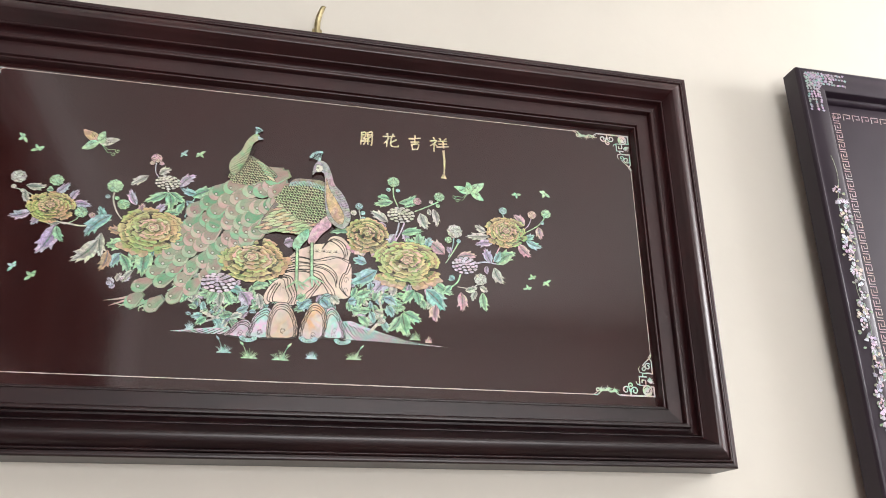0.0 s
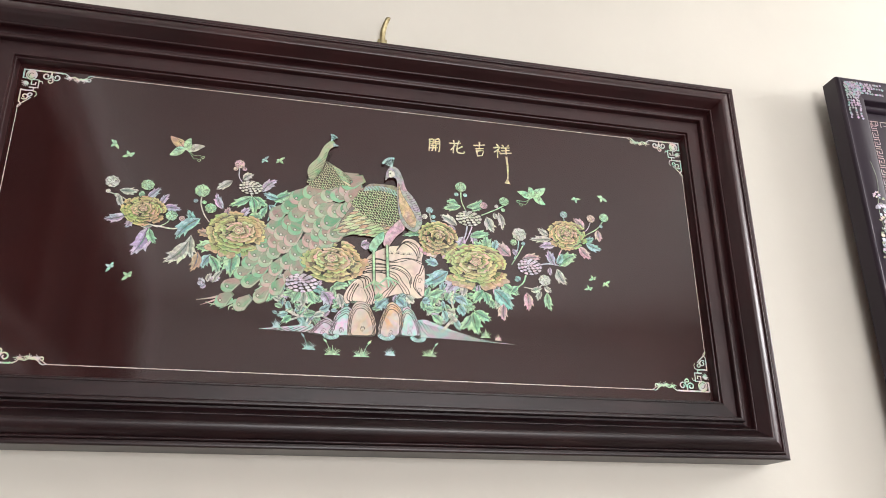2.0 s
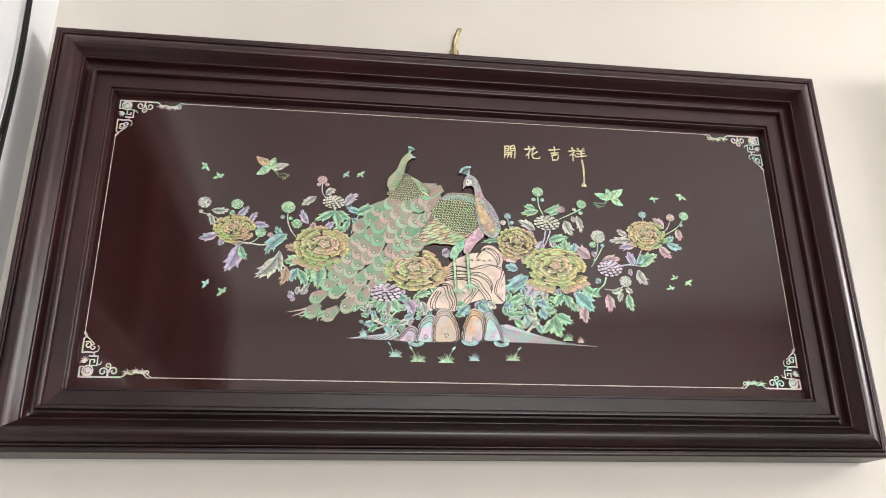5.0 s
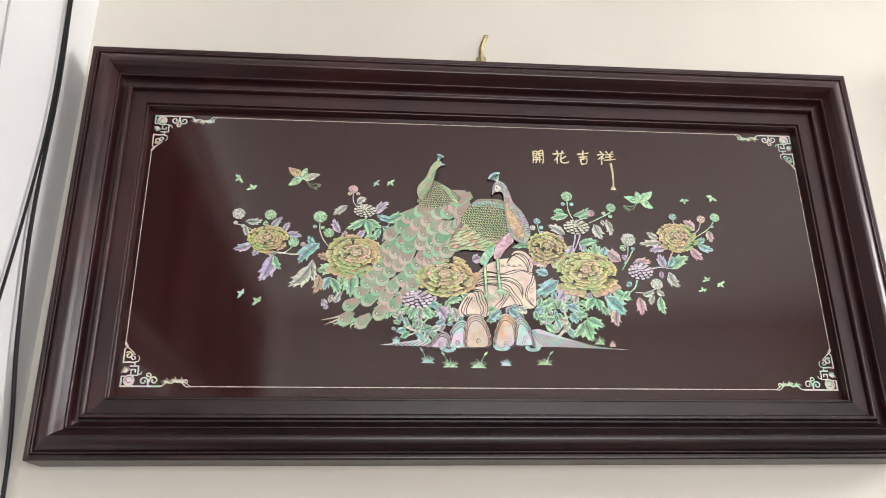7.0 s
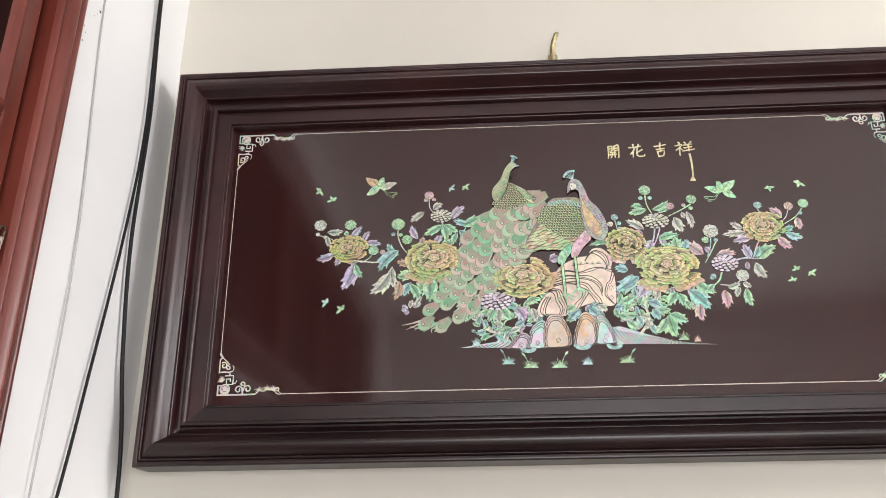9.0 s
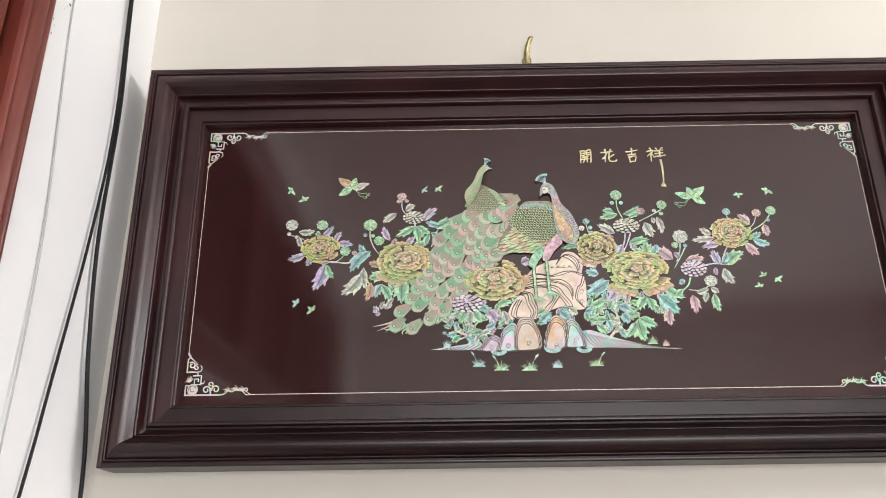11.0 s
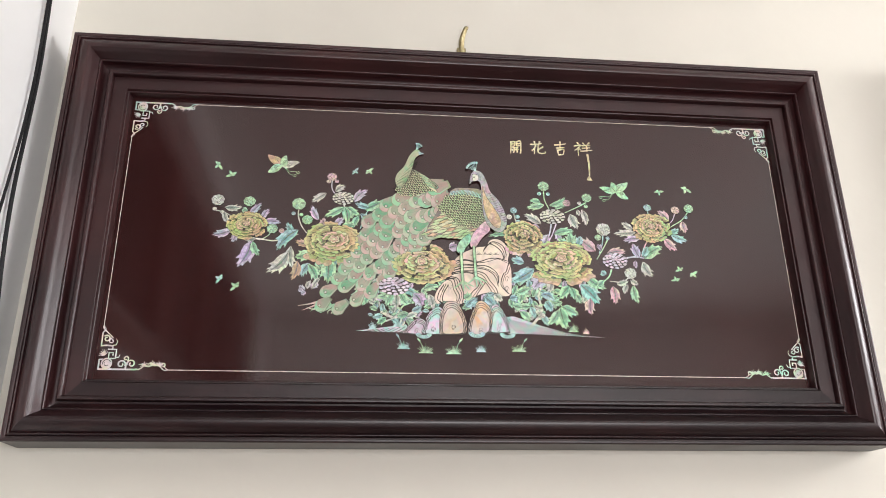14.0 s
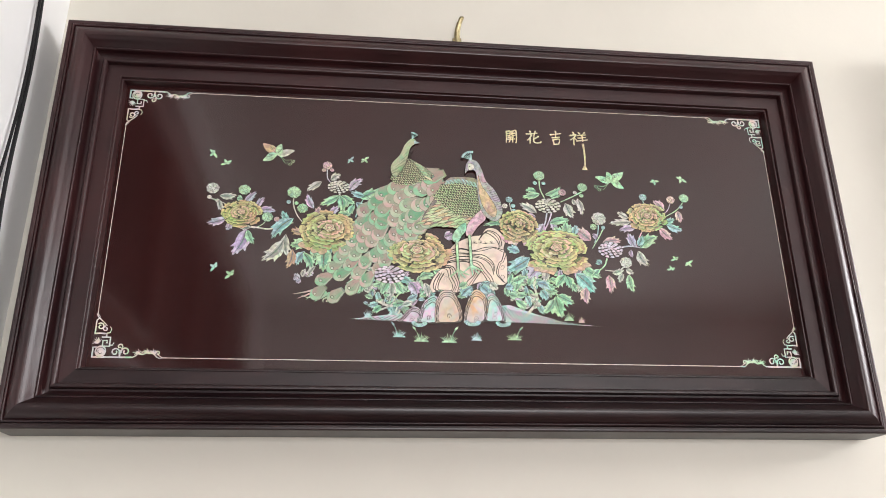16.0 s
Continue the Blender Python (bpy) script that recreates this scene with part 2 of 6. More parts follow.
for i in range(LEAVES):
    y1 = DOOR_Y0 - 0.020 - i * lw
    y0 = y1 - lw + 0.004
    bm = bmesh.new()
    xf, xb = SIDE_X - 0.004, SIDE_X - 0.050
    for ya, yb in ((y1 - 0.038, y1), (y0, y0 + 0.038)):
        add_box(bm, (xb, ya, 0.01), (xf, yb, DOOR_Z - 0.01), 0.004)
    zs = ((0.01, 0.2), (0.95, 1.06), (2.16, 2.26), (DOOR_Z - 0.055, DOOR_Z - 0.01))
    for za, zb in zs:
        add_box(bm, (xb, y0 + 0.039, za), (xf - 0.001, y1 - 0.039, zb), 0.004)
    leaf_ob = part("door_leaf", bm, DOOR_WOOD, door)
    for (_, za), (zb, _) in zip(zs, zs[1:]):
        bm = bmesh.new()
        ya, yb = y0 + 0.037, y1 - 0.037
        rings = []
        for d, h in ((0, -0.002), (0.006, 0.006), (0.014, 0.008), (0.022, 0.001), (0.030, -0.004), (0.034, -0.030), (0.060, -0.034), (0.090, -0.034)):
            rings.append([bm.verts.new((xf + h, y, z)) for y, z in ((ya + d, za - 0.002 + d), (yb - d, za - 0.002 + d), (yb - d, zb + 0.002 - d), (ya + d, zb + 0.002 - d))])
        for r0, r1 in zip(rings, rings[1:]):
            for k in range(4):
                bm.faces.new([r0[k], r0[(k + 1) % 4], r1[(k + 1) % 4], r1[k]])
        bm.faces.new(rings[-1])
        # shade of the recess is put into the colour of the upper panels' deep faces
        if za > 2.2:
            for f in bm.faces:
                f.material_index = 1 if any(abs(v.co.x - xf) > 0.015 for v in f.verts) else 0
        part("panel", bm, [DOOR_WOOD, RECESS_SHADE], leaf_ob)
bm = add_box(bmesh.new(), (SIDE_X - 0.012, -0.532, 2.066), (SIDE_X + 0.003, -0.516, 2.090), 0.002)
latch = part("hook_latch", bm, OLD_METAL, door, "small tarnished metal eye")
part("ring", add_tube(bmesh.new(), [(SIDE_X + 0.008 + 0.002 * math.sin(a), -0.519 + 0.008 * math.cos(a), 2.078 + 0.011 * math.sin(a)) for a in [0.4 * k for k in range(17)]], 0.0022), OLD_METAL, latch)
for turn in (0.0, 3.1416):
    bm = bmesh.new()
    run = spline([(SIDE_X + 0.011, -0.518, 2.072), (SIDE_X + 0.010, -0.519, 2.045), (SIDE_X + 0.010, -0.513, 2.015), (SIDE_X + 0.011, -0.511, 1.990)], 12)
    add_tube(bm, [p + Vector((0.0012 * math.cos(turn + 0.9 * i), 0.0018 * math.sin(turn + 0.9 * i), 0)) for i, p in enumerate(run)], 0.0016, 6)
    part("cord", bm, CORD, latch, "pale twisted cord")
bm = add_tube(bmesh.new(), spline([(SIDE_X + 0.010, -0.512, 1.940), (SIDE_X + 0.010, -0.500, 1.946), (SIDE_X + 0.010, -0.487, 1.936), (SIDE_X + 0.010, -0.492, 1.920), (SIDE_X + 0.010, -0.503, 1.908), (SIDE_X + 0.010, -0.515, 1.903)], 6), 0.0024, 8)
part("cord_loop", bm, OLD_METAL, latch, "tarnished loop at the end of the cord")
bm = bmesh.new()
add_tube(bm, [(SIDE_X + 0.004, -0.535, z) for z in (1.928, 1.930, 1.970, 2.006, 2.008)], [0.0085, 0.0105, 0.0110, 0.0108, 0.0085], 14)
part("bolt_barrel", bm, TAN_WOOD, door, "worn tan wooden bolt barrel")

# window frame of the far side wall
window = thing("window_1", (ROOM_X + 0.09, _wy, WIN_Z[0]), "white framed window that lets daylight in", "window", kind="structure")
for lo, hi in (((WIN_Y[0], WIN_Z[0]), (WIN_Y[1], WIN_Z[0] + 0.05)), ((WIN_Y[0], WIN_Z[1] - 0.05), (WIN_Y[1], WIN_Z[1])), ((WIN_Y[0], WIN_Z[0] + 0.05), (WIN_Y[0] + 0.05, WIN_Z[1] - 0.05)), ((WIN_Y[1] - 0.05, WIN_Z[0] + 0.05), (WIN_Y[1], WIN_Z[1] - 0.05))):
    part("window_frame", box((ROOM_X + 0.08, *lo), (ROOM_X + 0.12, *hi), 0.003), WHITE_PAINT, window)

# unseen window in the wall behind, added to go with its fill light
window = thing("fill_window", (_sx, ROOM_Y - 0.09, SW_Z[0]), "unseen white framed window added behind the viewer for fill light", "window", kind="structure")
for lo, hi in (((SW_X[0], SW_Z[0]), (SW_X[1], SW_Z[0] + 0.05)), ((SW_X[0], SW_Z[1] - 0.05), (SW_X[1], SW_Z[1])), ((SW_X[0], SW_Z[0] + 0.05), (SW_X[0] + 0.05, SW_Z[1] - 0.05)), ((SW_X[1] - 0.05, SW_Z[0] + 0.05), (SW_X[1], SW_Z[1] - 0.05))):
    part("window_frame", box((lo[0], ROOM_Y - 0.12, lo[1]), (hi[0], ROOM_Y - 0.08, hi[1]), 0.003), WHITE_PAINT, window)

# ---- cables on the side wall ----
def cable(name, pts, r, mat, label):
    bm = add_tube(bmesh.new(), spline(pts, 10), r, 8)
    return tagged(part(name, bm, mat), label, "cable", "cables on the white wall")


CX = SIDE_X + 0.0085
cable("cable", [(CX, -0.142, 3.33), (CX, -0.135, 2.85), (CX, -0.104, 2.54), (CX + 0.001, -0.107, 2.245), (CX + 0.004, -0.078, 2.02), (CX + 0.010, -0.030, 1.766), (CX + 0.006, -0.025, 1.3), (CX, -0.03, 0.6), (CX, -0.03, 0.0)], 0.0040, CABLE_BLACK, "thick black rubber cable hanging down the white wall")
cable("cable", [(CX + 0.002, -0.154, 3.33), (CX + 0.002, -0.145, 2.85), (CX + 0.001, -0.118, 2.5), (CX, -0.140, 2.23), (CX, -0.192, 1.935), (CX, -0.229, 1.744), (CX, -0.32, 1.35), (CX, -0.35, 0.9), (CX, -0.35, 0.0)], 0.0030, CABLE_BLACK, "thinner black cable slanting away down the white wall")
cable("wire", [(SIDE_X + 0.002, -0.36, 3.33), (SIDE_X + 0.002, -0.350, 2.66), (SIDE_X + 0.004, -0.300, 2.16), (SIDE_X + 0.009, -0.315, 1.736), (SIDE_X + 0.006, -0.33, 1.2), (SIDE_X + 0.002, -0.33, 0.0)], 0.0018, CABLE_WHITE, "thin pale grey wire along the white wall")

# ---- the large lacquer panel ----
panel = thing("lacquer_panel", (0, WALL_Y, 1.808), "dark brown lacquer panel inlaid with mother-of-pearl peonies in a moulded frame", "wall panel")
OX, OZ0, OZ1 = 0.8298, 1.8102, 2.6645      # outer edge of the frame
PROFILE = runs([
    (0.0, WALL_Y), (0.0, -0.0525, 1), (0.0015, -0.0545), (0.0045, -0.0552), (0.0090, -0.0545, 1), (0.0102, -0.0525, 1),
    (0.0110, -0.0555), (0.0130, -0.0575), (0.0150, -0.0565), (0.0160, -0.0540, 1), (0.0180, -0.0565), (0.0260, -0.0640), (0.0350, -0.0675), (0.0410, -0.0670), (0.0435, -0.0640, 1),
    (0.0470, -0.0590), (0.0520, -0.0500), (0.0570, -0.0420, 1), (0.0585, -0.0435), (0.0605, -0.0425), (0.0620, -0.0380, 1), (0.0630, -0.0320),
    (0.0670, -0.0260), (0.0725, -0.0225, 1), (0.0760, -0.0235, 1), (0.0763, -0.0325, 1), (0.0777, -0.0352), (0.0800, -0.0358), (0.0838, -0.0352), (0.0856, -0.0325, 1), (0.0864, -0.0220, 1),
    (0.1125, -0.0212, 1), (0.1131, -0.0228), (0.1146, -0.0222), (0.1160, -0.0172, 1), (0.1172, -0.0172), (0.1190, -0.0162), (0.1203, -0.0110, 1), (0.1222, 0.0010)])
CORN = [(-OX, OZ0), (OX, OZ0), (OX, OZ1), (-OX, OZ1)]
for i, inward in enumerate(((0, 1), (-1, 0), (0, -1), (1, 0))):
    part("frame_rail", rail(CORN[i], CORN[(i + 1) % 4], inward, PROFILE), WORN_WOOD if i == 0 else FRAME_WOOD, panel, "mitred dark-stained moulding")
board = part("board", box((-OX + 0.115, 0.0, OZ0 + 0.115), (OX - 0.115, 0.012, OZ1 - 0.115)), LACQUER, panel, "glossy dark brown lacquered board")
part("backing", box((-OX + 0.02, 0.014, OZ0 + 0.02), (OX - 0.02, WALL_Y - 0.002, OZ1 - 0.02)), FRAME_WOOD, panel)

# brass hanger above it
hanger = thing("hanger_hook", (0.013, NORTH, 2.70), "bent aged brass hanger hook on the wall", "hook")
bm = bmesh.new()
path = spline([(0.011, 0.031, 2.70), (0.012, 0.028, 2.735), (0.011, 0.022, 2.757), (0.014, 0.014, 2.775), (0.021, 0.006, 2.793)], 5)
prev = None
for i, p in enumerate(path):
    w = 0.0070 - 0.0014 * i / len(path)
    ring = [bm.verts.new((p.x + w * math.cos(a), p.y + 0.55 * w * math.sin(a), p.z)) for a in [math.pi * k / 4 for k in range(8)]]
    if prev:
        for k in range(8):
            bm.faces.new([prev[k], prev[(k + 1) % 8], ring[(k + 1) % 8], ring[k]]).smooth = True
    prev = ring
bm.faces.new(prev)
part("hook", bm, BRASS, hanger)
part("plate", add_box(bmesh.new(), (0.000, 0.026, 2.69), (0.022, NORTH, 2.748), 0.0035), BRASS, hanger)

# ---- the second lacquer panel ----
second = thing("lacquer_panel", (1.147, WALL_Y, 1.45), "black lacquer panel with shell-inlaid frame and key-pattern border", "wall panel")
QX0, QX1, QZ0, QZ1 = 1.147, 2.35, 1.72, 2.752
second.location = ((QX0 + QX1) / 2, WALL_Y, QZ0)
PROFILE2 = runs([(0.0, WALL_Y), (0.0, -0.014, 1), (0.002, -0.020), (0.006, -0.0225, 1), (0.012, -0.0225), (0.035, -0.027), (0.060, -0.0255), (0.0645, -0.022, 1), (0.0665, -0.004, 1), (0.072, -0.002), (0.076, 0.003), (0.078, 0.012)])
CORN2 = [(QX0, QZ0), (QX1, QZ0), (QX1, QZ1), (QX0, QZ1)]
for i, inward in enumerate(((0, 1), (-1, 0), (0, -1), (1, 0))):
    part("frame_rail", rail(CORN2[i], CORN2[(i + 1) % 4], inward, PROFILE2), BLACK_LACQUER, second, "glossy black moulding")
part("board", box((QX0 + 0.066, 0.010, QZ0 + 0.066), (QX1 - 0.066, 0.024, QZ1 - 0.066)), BLACK_LACQUER, second)

# ---- mother-of-pearl inlay ----
def shell(name, colours, scale=40.0, jitter=0.5, streak=0.12, depth=0.25, lustre=0.14):
    """Polished shell: the hue drifts across each piece and from piece to piece, with fine engraved strokes."""
    m, n, l, b = material(name, 0.28, 0.0, 0.6)
    co = n.new("ShaderNodeTexCoord")
    big = node(n, "ShaderNodeTexNoise", Scale=scale, Detail=3.0, Distortion=0.8)
    l.new(co.outputs["Object"], big.inputs["Vector"])
    info, geo = n.new("ShaderNodeObjectInfo"), n.new("ShaderNodeNewGeometry")
    add = n.new("ShaderNodeMath")
    l.new(info.outputs["Random"], add.inputs[0])
    l.new(geo.outputs["Random Per Island"], add.inputs[1])
    frac = n.new("ShaderNodeMath")
    frac.operation = "FRACT"
    l.new(add.outputs[0], frac.inputs[0])
    mul = n.new("ShaderNodeMath")
    mul.operation = "MULTIPLY_ADD"
    l.new(frac.outputs[0], mul.inputs[0])
    mul.inputs[1].default_value = jitter
    stretch = n.new("ShaderNodeMapRange")
    stretch.inputs["From Min"].default_value, stretch.inputs["From Max"].default_value = 0.3, 0.7
    stretch.inputs["To Max"].default_value = 1.0 - jitter
    l.new(big.outputs[0], stretch.inputs[0])
    l.new(stretch.outputs[0], mul.inputs[2])
    k = len(colours) - 1
    r = ramp(n, [(i / k, c) for i, c in enumerate(colours)])
    l.new(mul.outputs[0], r.inputs[0])
    wave = node(n, "ShaderNodeTexWave", Scale=190.0, Distortion=9.0, Detail=2.0, Detail_Scale=1.5)
    l.new(co.outputs["Object"], wave.inputs["Vector"])
    lines = n.new("ShaderNodeMapRange")
    lines.inputs["From Min"].default_value, lines.inputs["From Max"].default_value = 0.0, 0.35
    lines.inputs["To Min"].default_value, lines.inputs["To Max"].default_value = 1.0 - 2.2 * streak, 1.0
    l.new(wave.outputs[0], lines.inputs[0])
    sheen = node(n, "ShaderNodeTexNoise", Scale=scale * 2.4, Detail=1.0, Distortion=1.2)
    l.new(co.outputs["Object"], sheen.inputs["Vector"])
    tone = n.new("ShaderNodeMapRange")
    tone.inputs["From Min"].default_value, tone.inputs["From Max"].default_value = 0.34, 0.64
    tone.inputs["To Min"].default_value, tone.inputs["To Max"].default_value = 1.46 - 2.6 * depth, 1.46
    l.new(sheen.outputs[0], tone.inputs[0])
    both = n.new("ShaderNodeMath")
    both.operation = "MULTIPLY"
    l.new(tone.outputs[0], both.inputs[0])
    l.new(lines.outputs[0], both.inputs[1])
    hsv = node(n, "ShaderNodeHueSaturation", Saturation=1.3)
    glint = node(n, "ShaderNodeTexNoise", Scale=26.0, Detail=1.0, Distortion=1.4)
    l.new(co.outputs["Object"], glint.inputs["Vector"])
    drift = n.new("ShaderNodeMath")
    drift.operation = "MULTIPLY_ADD"
    l.new(geo.outputs["Random Per Island"], drift.inputs[0])
    drift.inputs[1].default_value = 0.18
    l.new(glint.outputs[0], drift.inputs[2])
    play = ramp(n, [(0.34, (0.18, 0.50, 0.36)), (0.46, (0.42, 0.52, 0.30)), (0.56, (0.56, 0.36, 0.40)), (0.68, (0.38, 0.34, 0.56)), (0.80, (0.22, 0.50, 0.46))])
    l.new(drift.outputs[0], play.inputs[0])
    mix = node(n, "ShaderNodeMixRGB", Fac=lustre)
    l.new(r.outputs[0], mix.inputs[1])
    l.new(play.outputs[0], mix.inputs[2])
    l.new(mix.outputs[0], hsv.inputs["Color"])
    l.new(both.outputs[0], hsv.inputs["Value"])
    l.new(hsv.outputs[0], b.inputs["Base Color"])
    bp = node(n, "ShaderNodeBump", Strength=0.25, Distance=0.0006)
    l.new(big.outputs[0], bp.inputs["Height"])
    l.new(bp.outputs[0], b.inputs["Normal"])
    return m


GREEN, TEAL, LILAC, PINK, PALE, PEACH = range(6)
SHELLS = [
    shell("green_shell", [(0.24, 0.48, 0.34), (0.38, 0.60, 0.40), (0.42, 0.60, 0.38), (0.30, 0.56, 0.44)]),
    shell("teal_shell", [(0.22, 0.48, 0.40), (0.34, 0.56, 0.48), (0.36, 0.50, 0.52), (0.28, 0.54, 0.42)]),
    shell("lilac_shell", [(0.50, 0.40, 0.56), (0.56, 0.46, 0.55), (0.44, 0.50, 0.52), (0.42, 0.40, 0.54)]),
    shell("pink_shell", [(0.58, 0.34, 0.36), (0.56, 0.40, 0.44), (0.54, 0.48, 0.38), (0.46, 0.38, 0.48)]),
    shell("pale_shell", [(0.52, 0.58, 0.44), (0.50, 0.50, 0.46), (0.54, 0.58, 0.46), (0.42, 0.54, 0.46)]),
    shell("peach_shell", [(0.52, 0.34, 0.22), (0.50, 0.40, 0.26), (0.46, 0.32, 0.28)]),
]
MIDS = [shell(name, colours, 40.0, 0.5, 0.16, 0.2, 0.08) for name, colours in (
    ("green_shade_shell", [(0.13, 0.30, 0.19), (0.20, 0.36, 0.22), (0.16, 0.34, 0.25)]), ("teal_shade_shell", [(0.12, 0.28, 0.23), (0.18, 0.32, 0.30), (0.18, 0.25, 0.34)]),
    ("lilac_shade_shell", [(0.28, 0.22, 0.34), (0.32, 0.26, 0.34), (0.24, 0.26, 0.32)]), ("pink_shade_shell", [(0.36, 0.20, 0.22), (0.34, 0.24, 0.26), (0.28, 0.22, 0.28)]),
    ("pale_shade_shell", [(0.26, 0.32, 0.23), (0.28, 0.28, 0.25), (0.23, 0.32, 0.26)]), ("peach_shade_shell", [(0.38, 0.25, 0.17), (0.36, 0.28, 0.19)]))]
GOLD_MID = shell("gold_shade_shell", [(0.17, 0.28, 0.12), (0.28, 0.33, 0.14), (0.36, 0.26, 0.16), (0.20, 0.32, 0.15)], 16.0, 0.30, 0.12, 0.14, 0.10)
GOLD_PINK = shell("rosy_gold_shell", [(0.40, 0.46, 0.24), (0.54, 0.50, 0.30), (0.58, 0.40, 0.34), (0.42, 0.52, 0.28), (0.54, 0.40, 0.32)], 18.0, 0.30, 0.12, 0.16, 0.10)
GOLD = shell("gold_shell", [(0.24, 0.42, 0.20), (0.38, 0.50, 0.24), (0.52, 0.50, 0.27), (0.56, 0.38, 0.28), (0.34, 0.52, 0.28)], 14.0, 0.28, 0.12, 0.16, 0.10)
MAUVE = shell("mauve_shell", [(0.58, 0.44, 0.52), (0.52, 0.52, 0.56), (0.60, 0.48, 0.52)], 40.0, 0.5, 0.1)
FEATHER = shell("feather_shell", [(0.18, 0.36, 0.23), (0.27, 0.43, 0.29), (0.42, 0.31, 0.29), (0.21, 0.39, 0.26), (0.40, 0.30, 0.29), (0.31, 0.43, 0.31)], 11.0, 0.45, 0.05, 0.08, 0.0)
FEATHER_MID = shell("feather_shade_shell", [(0.12, 0.25, 0.16), (0.18, 0.30, 0.20), (0.30, 0.22, 0.20), (0.14, 0.28, 0.18), (0.29, 0.21, 0.20), (0.22, 0.31, 0.22)], 11.0, 0.5, 0.08, 0.08, 0.0)
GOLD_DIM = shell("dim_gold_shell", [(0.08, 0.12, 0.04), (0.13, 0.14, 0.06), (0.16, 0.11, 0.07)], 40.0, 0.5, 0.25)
LEAF_DIM = shell("dim_leaf_shell", [(0.07, 0.15, 0.10), (0.12, 0.18, 0.13), (0.13, 0.13, 0.16)], 40.0, 0.5, 0.2)
FEATHER_DIM = shell("dim_feather_shell", [(0.12, 0.20, 0.13), (0.18, 0.22, 0.14), (0.24, 0.20, 0.16)], 26.0, 0.6, 0.1)
GREEN_NECK = shell("olive_green_shell", [(0.16, 0.34, 0.20), (0.28, 0.42, 0.26), (0.38, 0.38, 0.28), (0.20, 0.40, 0.26)], 30.0, 0.0, 0.15, 0.12, 0.0)
NECK_SHELL = shell("grey_violet_shell", [(0.24, 0.32, 0.28), (0.32, 0.29, 0.36), (0.30, 0.36, 0.30), (0.38, 0.29, 0.32)], 40.0, 0.2, 0.2, 0.22)
SCALE_SHELL = shell("small_feather_shell", [(0.26, 0.38, 0.22), (0.40, 0.50, 0.32), (0.48, 0.46, 0.34), (0.30, 0.46, 0.28)], 20.0, 0.4, 0.1, 0.12, 0.0)
ROCK_SHELL = shell("cream_rock_shell", [(0.54, 0.48, 0.38), (0.58, 0.52, 0.44), (0.58, 0.46, 0.42)], 16.0, 0.4, 0.04, 0.12, 0.08)
ROCK_PINK = shell("rosy_rock_shell", [(0.48, 0.30, 0.42), (0.56, 0.40, 0.24), (0.44, 0.42, 0.38), (0.50, 0.36, 0.44), (0.34, 0.46, 0.40)], 16.0, 0.05, 0.03, 0.12)
ROCK_GREY = shell("grey_rock_shell", [(0.38, 0.35, 0.32), (0.44, 0.38, 0.33), (0.50, 0.38, 0.28), (0.36, 0.36, 0.35)], 14.0, 0.05, 0.03, 0.10, 0.12)
ROCK_VIOLET = shell("violet_rock_shell", [(0.44, 0.34, 0.54), (0.28, 0.52, 0.42), (0.54, 0.40, 0.48), (0.32, 0.54, 0.46), (0.50, 0.46, 0.40)], 22.0, 0.05, 0.04, 0.12)
GROUND_SHELL = shell("ground_strip_shell", [(0.40, 0.34, 0.50), (0.28, 0.52, 0.42), (0.52, 0.38, 0.46), (0.30, 0.52, 0.46), (0.50, 0.46, 0.40)], 34.0, 0.05, 0.05, 0.12)
TRIM_SHELL = shell("pale_line_shell", [(0.52, 0.45, 0.38), (0.48, 0.46, 0.40), (0.56, 0.48, 0.44)], 40.0, 0.3, 0.05)
FRET_SHELL = shell("fret_shell", [(0.26, 0.50, 0.36), (0.46, 0.48, 0.40), (0.54, 0.50, 0.44), (0.32, 0.54, 0.40), (0.50, 0.46, 0.42)], 14.0, 0.1, 0.05, 0.12, 0.30)
TEXT_SHELL = shell("gold_text_shell", [(0.52, 0.54, 0.30), (0.56, 0.50, 0.34), (0.50, 0.56, 0.38)], 40.0, 0.4, 0.05)
ENGRAVED = surface("engraved_dark_line", [(0.016, 0.012, 0.008), (0.030, 0.022, 0.014)], 60.0, 0.45)
rng = random.Random(7)


